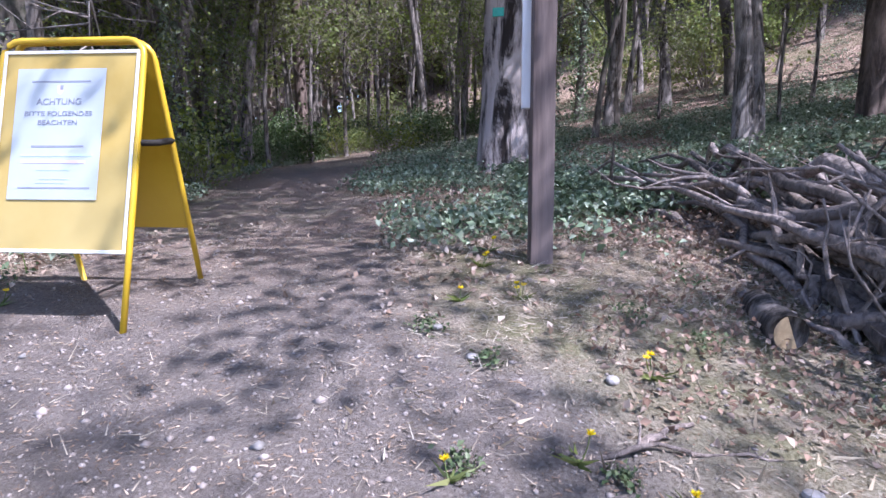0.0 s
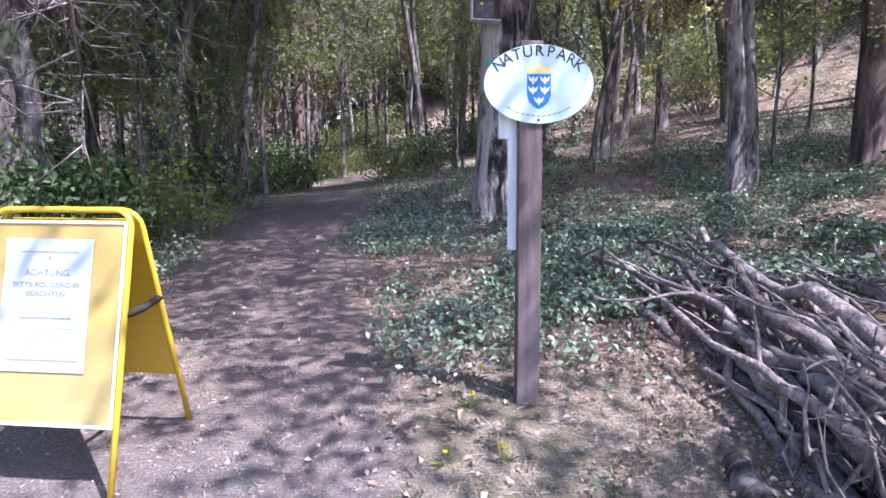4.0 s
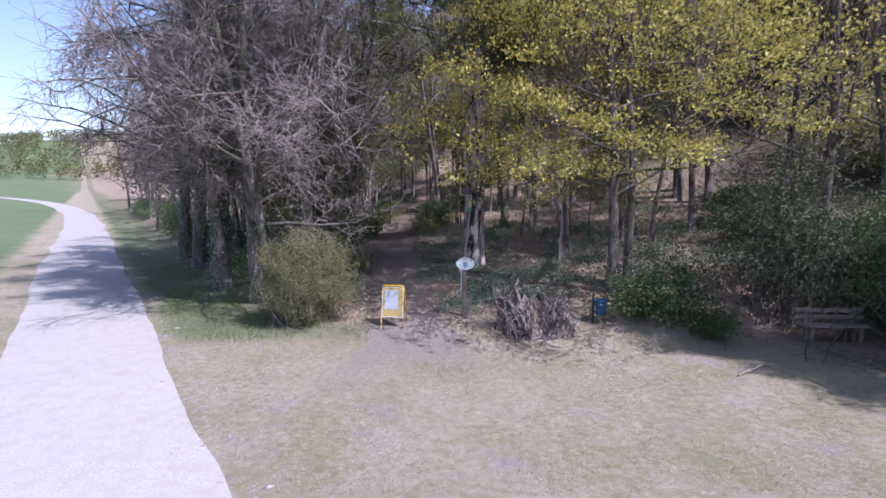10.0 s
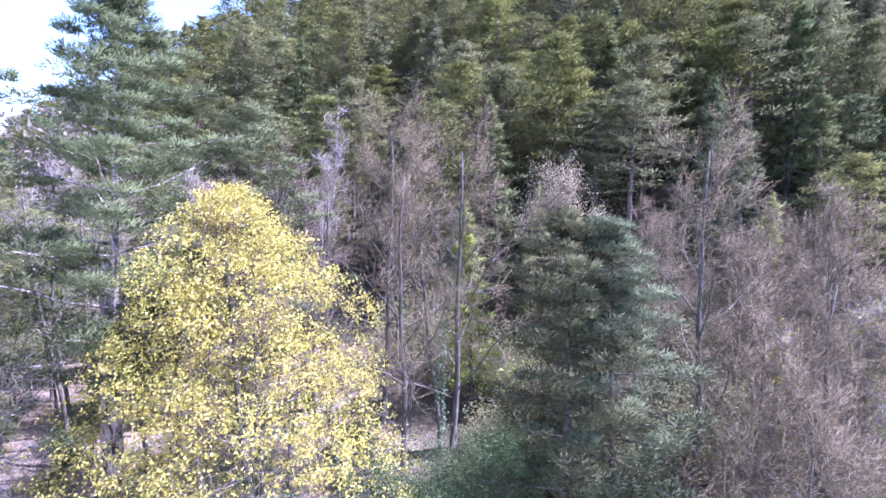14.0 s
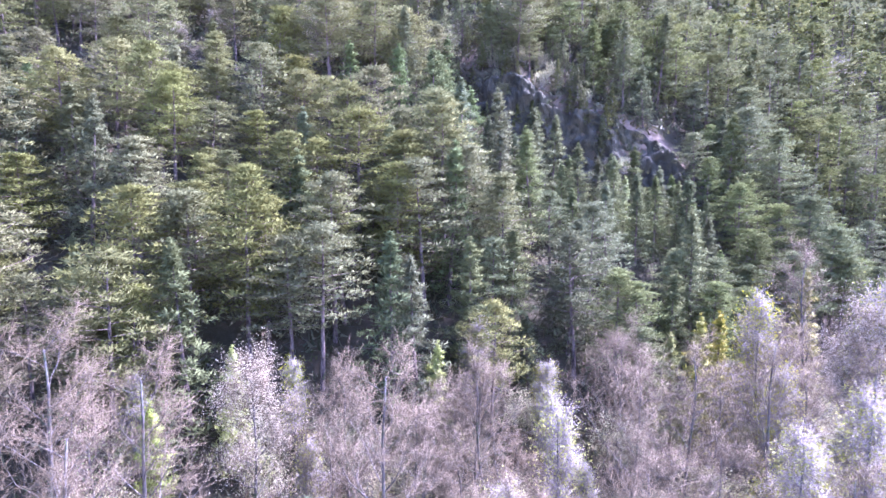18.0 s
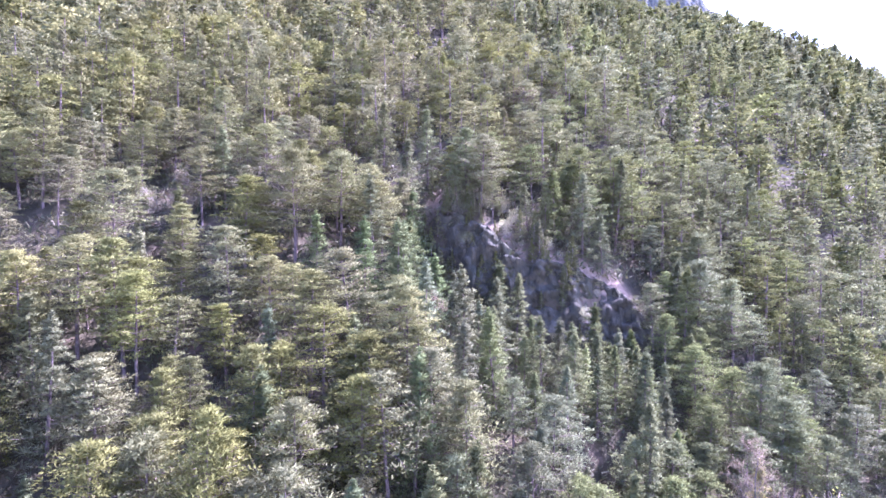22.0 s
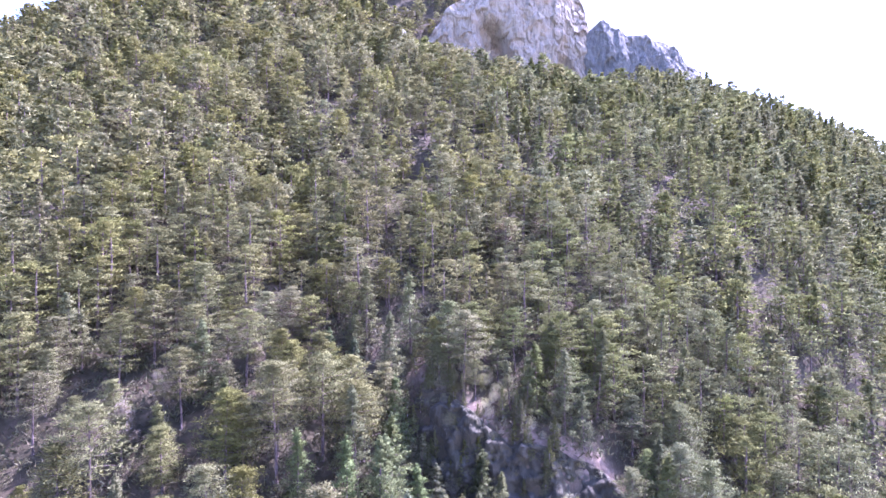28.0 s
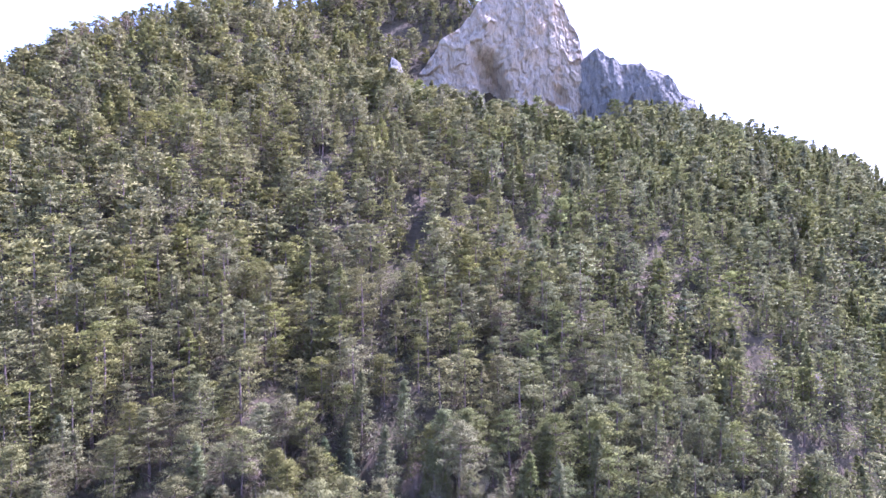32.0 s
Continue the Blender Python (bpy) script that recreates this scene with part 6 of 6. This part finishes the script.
# plainer trees for the far slope, in three sets of five: fewer, larger sprays the farther off they stand
FAR = []
for per, length, wid in ((7, .66, .20), (11, .5, .13), (34, .32, .05)):
    for i in range(5):
        conic = i >= 3
        w, n = pine_mesh(10.5, R(650 + i), (28, 25, 30, 34, 30)[i], 2, per, (.26, .34, .20, .08, .12)[i], (.26, .28, .24, .25, .23)[i], conic=conic, length=length, wid=wid, puff=.112 if not conic else .092, flat=.34)
        FAR.append((tris(*tube([(0, 0, -.5), (.08, 0, 3), (-.05, .05, 6.5), (0, .1, 9.6)], [.15, .12, .08, .03], 5, False)), n))

rf = R(700)
places = []
for step, d0, d1 in ((3.45, 30, 118), (4.3, 118, 205), (5.4, 205, 400)):
    for a in np.arange(-210, 260, step):
        for b in np.arange(d0 * .3, d1 + 60, step):
            lat, dist = a + rf.uniform(-.48, .48) * step, b + rf.uniform(-.48, .48) * step
            D = math.hypot(lat, dist)
            if d0 <= D < d1 and dist > 12:
                places.append((lat, dist, D))
places = np.array(places)
X, Y = spot(places[:, 0], places[:, 1])
Z, bearing = land(X, Y), np.degrees(np.arctan2(places[:, 0], places[:, 1]))
bp, bw = band(X, Y)
steep = np.hypot(land(X + .8, Y) - land(X - .8, Y), land(X, Y + .8) - land(X, Y - .8)) / 1.6
gap = fbm(X, Y, 14, 81)
thin_out = rf.uniform(0, 1, len(X)) > .26 * (gap < -.15) * (bearing < 2)
keep = thin_out & ((bearing > -45) | (places[:, 2] < 125)) & (bearing < 46) & (Z > 7.5) & (bearing > -84) & (bearing < 52) & (steep < np.where(places[:, 2] > 235, 4.0, 2.6)) & ~((bw > .3) & (bp > -5.0) & (bp < 1.0) & (rf.uniform(0, 1, len(X)) < .62))
crest = np.where(places[:, 0] > 50, places[:, 1] - 272 - .7 * np.clip(places[:, 0] - 165, 0, 200), np.hypot(X, Y + 17) - 312 - 75 * (1 - smooth(places[:, 0], 0, 50)))
keep &= (crest < 6) & ~((places[:, 0] > -14) & (places[:, 0] < 72) & (places[:, 1] > 238) & (places[:, 1] < 268 + .34 * np.maximum(places[:, 0] - 8, -8))) & ~((places[:, 0] > 28) & (places[:, 0] < 74) & (places[:, 1] > 300)) & ~((places[:, 0] > 74) & (places[:, 0] < 120) & (places[:, 1] > 258))
X, Y, Z, D, gap, bp, bw, bearing = (v[keep] for v in (X, Y, Z, places[:, 2], gap, bp, bw, bearing))
order = np.argsort(D + 18 * (bearing < -46))
near, rest = order[:300], order[300:]
tall = 1.0 + .28 * (1 - smooth(D, 50, 85)) * (bearing < -4) + .2 * smooth(D, 110, 200) - .42 * (places[keep, 1] > 205) * (places[keep, 0] > -12) * (places[keep, 0] < 78) * (places[keep, 1] < 290) + .22 * fbm(X, Y, 30, 82) + rf.normal(0, .22, len(X))
gully = (bw > .25) & (bp < 0) & (bp > -22)
for k in near:
    conic = (gully[k] and rf.uniform() < .93) or rf.uniform() < (.6 if -7 < bearing[k] < 22 and D[k] < 78 else .16)
    tm, cm, hazed = PINES[int(rf.integers(5, 8)) if conic else int(rf.integers(0, 5))]
    sc = float(np.clip(tall[k], .5, 1.35)) * (.92 if gully[k] else 1)
    th = thing("pine_tree", "slender pointed conifer on the hillside" if conic else "pine with layered grey-green crown on the hillside", "pine", "pines on the hillside",
               at=Matrix.LocRotScale((X[k], Y[k], Z[k] - .1), Euler((rf.normal() * .03, rf.normal() * .03, rf.uniform(0, 6.28))), (sc * 1.14, sc * 1.14, sc * rf.uniform(.8, 1.02))))
    part("trunk", tm, None, th)
    part("crown", hazed if bearing[k] + rf.normal() * 5 > 1 else cm, None, th)

# pines and evergreen undergrowth deeper in the wood beside the footpath
for k in range(8):
    x, y = rf.uniform(-20, 5), rf.uniform(36, 54)
    if road_side(x, y) < 7:
        continue
    tm, cm, hazed = PINES[int(rf.integers(0, 5))]
    sc = rf.uniform(1.0, 1.4)
    th = thing("pine_tree", "tall pine deeper in the wood", "pine", "pines in the wood", at=Matrix.LocRotScale((x, y, float(land(x, y)) - .1), Euler((0, 0, rf.uniform(0, 6.28))), (sc, sc, sc * 1.1)))
    part("trunk", tm, None, th)
    part("crown", cm, None, th)
for k in range(40):
    x, y = rf.uniform(-15, 12), rf.uniform(17, 44)
    if road_side(x, y) < 6 or abs(x - float(trail_x(np.array(min(y, 24.0))))) < 1.6:
        continue
    set_copy(SHRUB3, x, y, rf.uniform(0, 360), rf.uniform(1.2, 2.0))

def woods(label, rest, needles):
    """The trees of one stretch of forest, joined: trunks and needles."""
    bV, bF, fV, fF, fT, fN, nb, nf = [], [], [], [], [], [], 0, 0
    pick = rf.choice(5, len(rest), p=[.3, .27, .27, .08, .08])
    dense = (rf.uniform(0, 1, len(rest)) < .3) & (bearing[rest] > 4) & (D[rest] > 112)
    pick[dense] = rf.integers(3, 5, dense.sum())
    level = np.where(D[rest] < 112, 2, np.where(D[rest] < 185, 1, 0))
    for t, (tr, (cV, cF, cN)) in enumerate(FAR):
        idx = rest[(pick == t % 5) & (level == t // 5)]
        m = len(idx)
        if not m:
            continue
        a = rf.uniform(0, 6.283, m)[:, None]
        sc = np.clip(tall[idx], .5, 1.4)
        zs, sc = sc * rf.uniform(.80, 1.04, m), sc * 1.26 * rf.uniform(.88, 1.12, m)
        turned = lambda V: np.stack([V[None, :, 0] * np.cos(a) - V[None, :, 1] * np.sin(a), V[None, :, 0] * np.sin(a) + V[None, :, 1] * np.cos(a), np.repeat(V[None, :, 2], m, 0)], -1)
        place = lambda V: turned(V) * np.stack([sc, sc, zs], -1)[:, None] + np.stack([X[idx], Y[idx], Z[idx] - .1], -1)[:, None]
        fN.append(turned(cN).reshape(-1, 3))
        for V, F, outV, outF, n0 in ((*tr, bV, bF, nb), (cV, cF, fV, fF, nf)):
            outF.append((F[None] + (np.arange(m) * len(V))[:, None, None]).reshape(-1, 3) + n0)
            outV.append(place(V).reshape(-1, 3))
        fT.append(np.repeat(rf.uniform(0, 1, m), len(cV)))
        nb, nf = nb + m * len(tr[0]), nf + m * len(cV)
    th = thing("pine_woods", label, "forest", kind="stuff")
    tagged(part("trunks", mesh_np("trunks", np.concatenate(bV), np.concatenate(bF)), BARK_HILL, th), kind="stuff")
    me = mesh_np("needles", np.concatenate(fV), np.concatenate(fF), True)
    free_normals(me, np.concatenate(fN))
    attribute(me, "tint", np.concatenate(fT))
    tagged(part("needles", me, needles, th), kind="stuff")


# far flank: dark conifers, with backlit shade and haze put into their needle colour
shaded = bearing[rest] + rf.normal(0, 5, len(rest)) > 6
woods("dense olive-green pine forest covering the sunlit mountainside", rest[~shaded], NEEDLE_FAR)
woods("dense dark green conifer forest on the shaded far flank of the mountain", rest[shaded], NEEDLE_FLANK_SHADE)

# low scrub between the trunks
ru = R(720)
m = 12000
lat, dist = ru.uniform(-170, 190, m), ru.uniform(34, 330, m)
lat[:4500], dist[:4500] = ru.uniform(-62, 62, 4500), ru.uniform(26, 112, 4500)
ux, uy = spot(lat, dist)
ok = (land(ux, uy) > 6) & (np.hypot(lat, dist) < 330)
ux, uy = ux[ok], uy[ok]
per = 22
P = np.stack([ux, uy, land(ux, uy)], -1)[:, None] + ru.normal(size=(len(ux), per, 3)) * [.9, .9, .25] + [0, 0, .3]
P = P.reshape(-1, 3)
me = mesh_np("undergrowth", *blades(P, ru.normal(size=P.shape) + [0, 0, .7], ru.uniform(.4, 1.0, len(P)), ru.uniform(.06, .16, len(P)), ru))
attribute(me, "tint", np.repeat(ru.uniform(0, 1, len(ux)), per * 3))
tagged(part("undergrowth", me, foliage("scrub", (.05, .054, .026), (.08, .083, .04), (.13, .115, .065), .25, .7, tint=True)), "low scrub and young growth between the pines", "undergrowth", kind="stuff")

# bare trees scattered through the pines
for lat, dist, s in ((-146, 207, 1.1), (-127, 189, .9), (-133, 218, 1.1), (-129, 226, 1), (-137, 212, 1), (-85, 152, .8), (-90, 144, .8), (-62, 138, .8), (-74, 125, .7), (-20, 82, .65), (-39, 74, .5), (-53, 293, 1.1), (-41, 290, 1.1), (-57, 253, .9), (-23, 78, .6), (-19, 77, .55), (-54, 105, .6), (-47, 107, .6), (10, 100, .7), (17, 105, .6), (-77, 129, .7), (12, 86, .5), (-4, 60, .5)):
    x, y = spot(lat, dist)
    set_copy(PURPLE2, float(x), float(y), rw.uniform(0, 360), s * 1.2)
for lat, dist, s in ((68, 112, .75), (78, 114, .8), (106, 181, .8), (20, 150, .7), (-26, 101, .5), (-100, 240, .8)):
    x, y = spot(lat, dist)
    set_copy(BIRCH, float(x), float(y), rw.uniform(0, 360), s)
for lat, dist, s in ((-35, 66, .55), (16, 137, .5)):
    x, y = spot(lat, dist)
    set_copy(CHERRY, float(x), float(y), rw.uniform(0, 360), s)
# far woods behind the roadside trees and on the hill across the valley
def far_wood(label, n, x0, x1, y0, y1, keep, size, mat, seed, per=34, fine=1.0):
    rg = R(seed)
    x, y = rg.uniform(x0, x1, n), rg.uniform(y0, y1, n)
    k = keep(x, y)
    x, y = x[k], y[k]
    z = land(x, y, False)
    m = len(x)
    u = unit(rg.normal(size=(m, per, 3))) * rg.uniform(.4, 1, (m, per, 1)) * size * [.45, .45, .6]
    P = (np.stack([x, y, z + size * .62], -1)[:, None] + u).reshape(-1, 3)
    D = rg.normal(size=P.shape) + [0, 0, .6]
    V, F = blades(P, D, rg.uniform(.25, .5, len(P)) * size * .6 * fine, np.full(len(P), size * .045 * fine), rg)
    me = mesh_np("far_woods", V, F)
    attribute(me, "tint", np.repeat(rg.uniform(0, 1, m), per * 3))
    return tagged(part("far_woods", me, mat), label, "forest", kind="stuff")


far_wood("far wooded hill across the valley", 3600, -1400, -120, 560, 1250, lambda x, y: land(x, y, False) > 6, 15, NEEDLE_FAR, 801)
far_wood("hazy belt of trees along the valley edge", 420, -75, 14, 40, 120, lambda x, y: (road_side(x, y) > 8) & (land(x, y, False) < 12), 13, foliage("twiggy woodland", (.14, .11, .09), (.21, .17, .14), (.27, .25, .17), .15, .8, tint=True), 802, 150, .36)
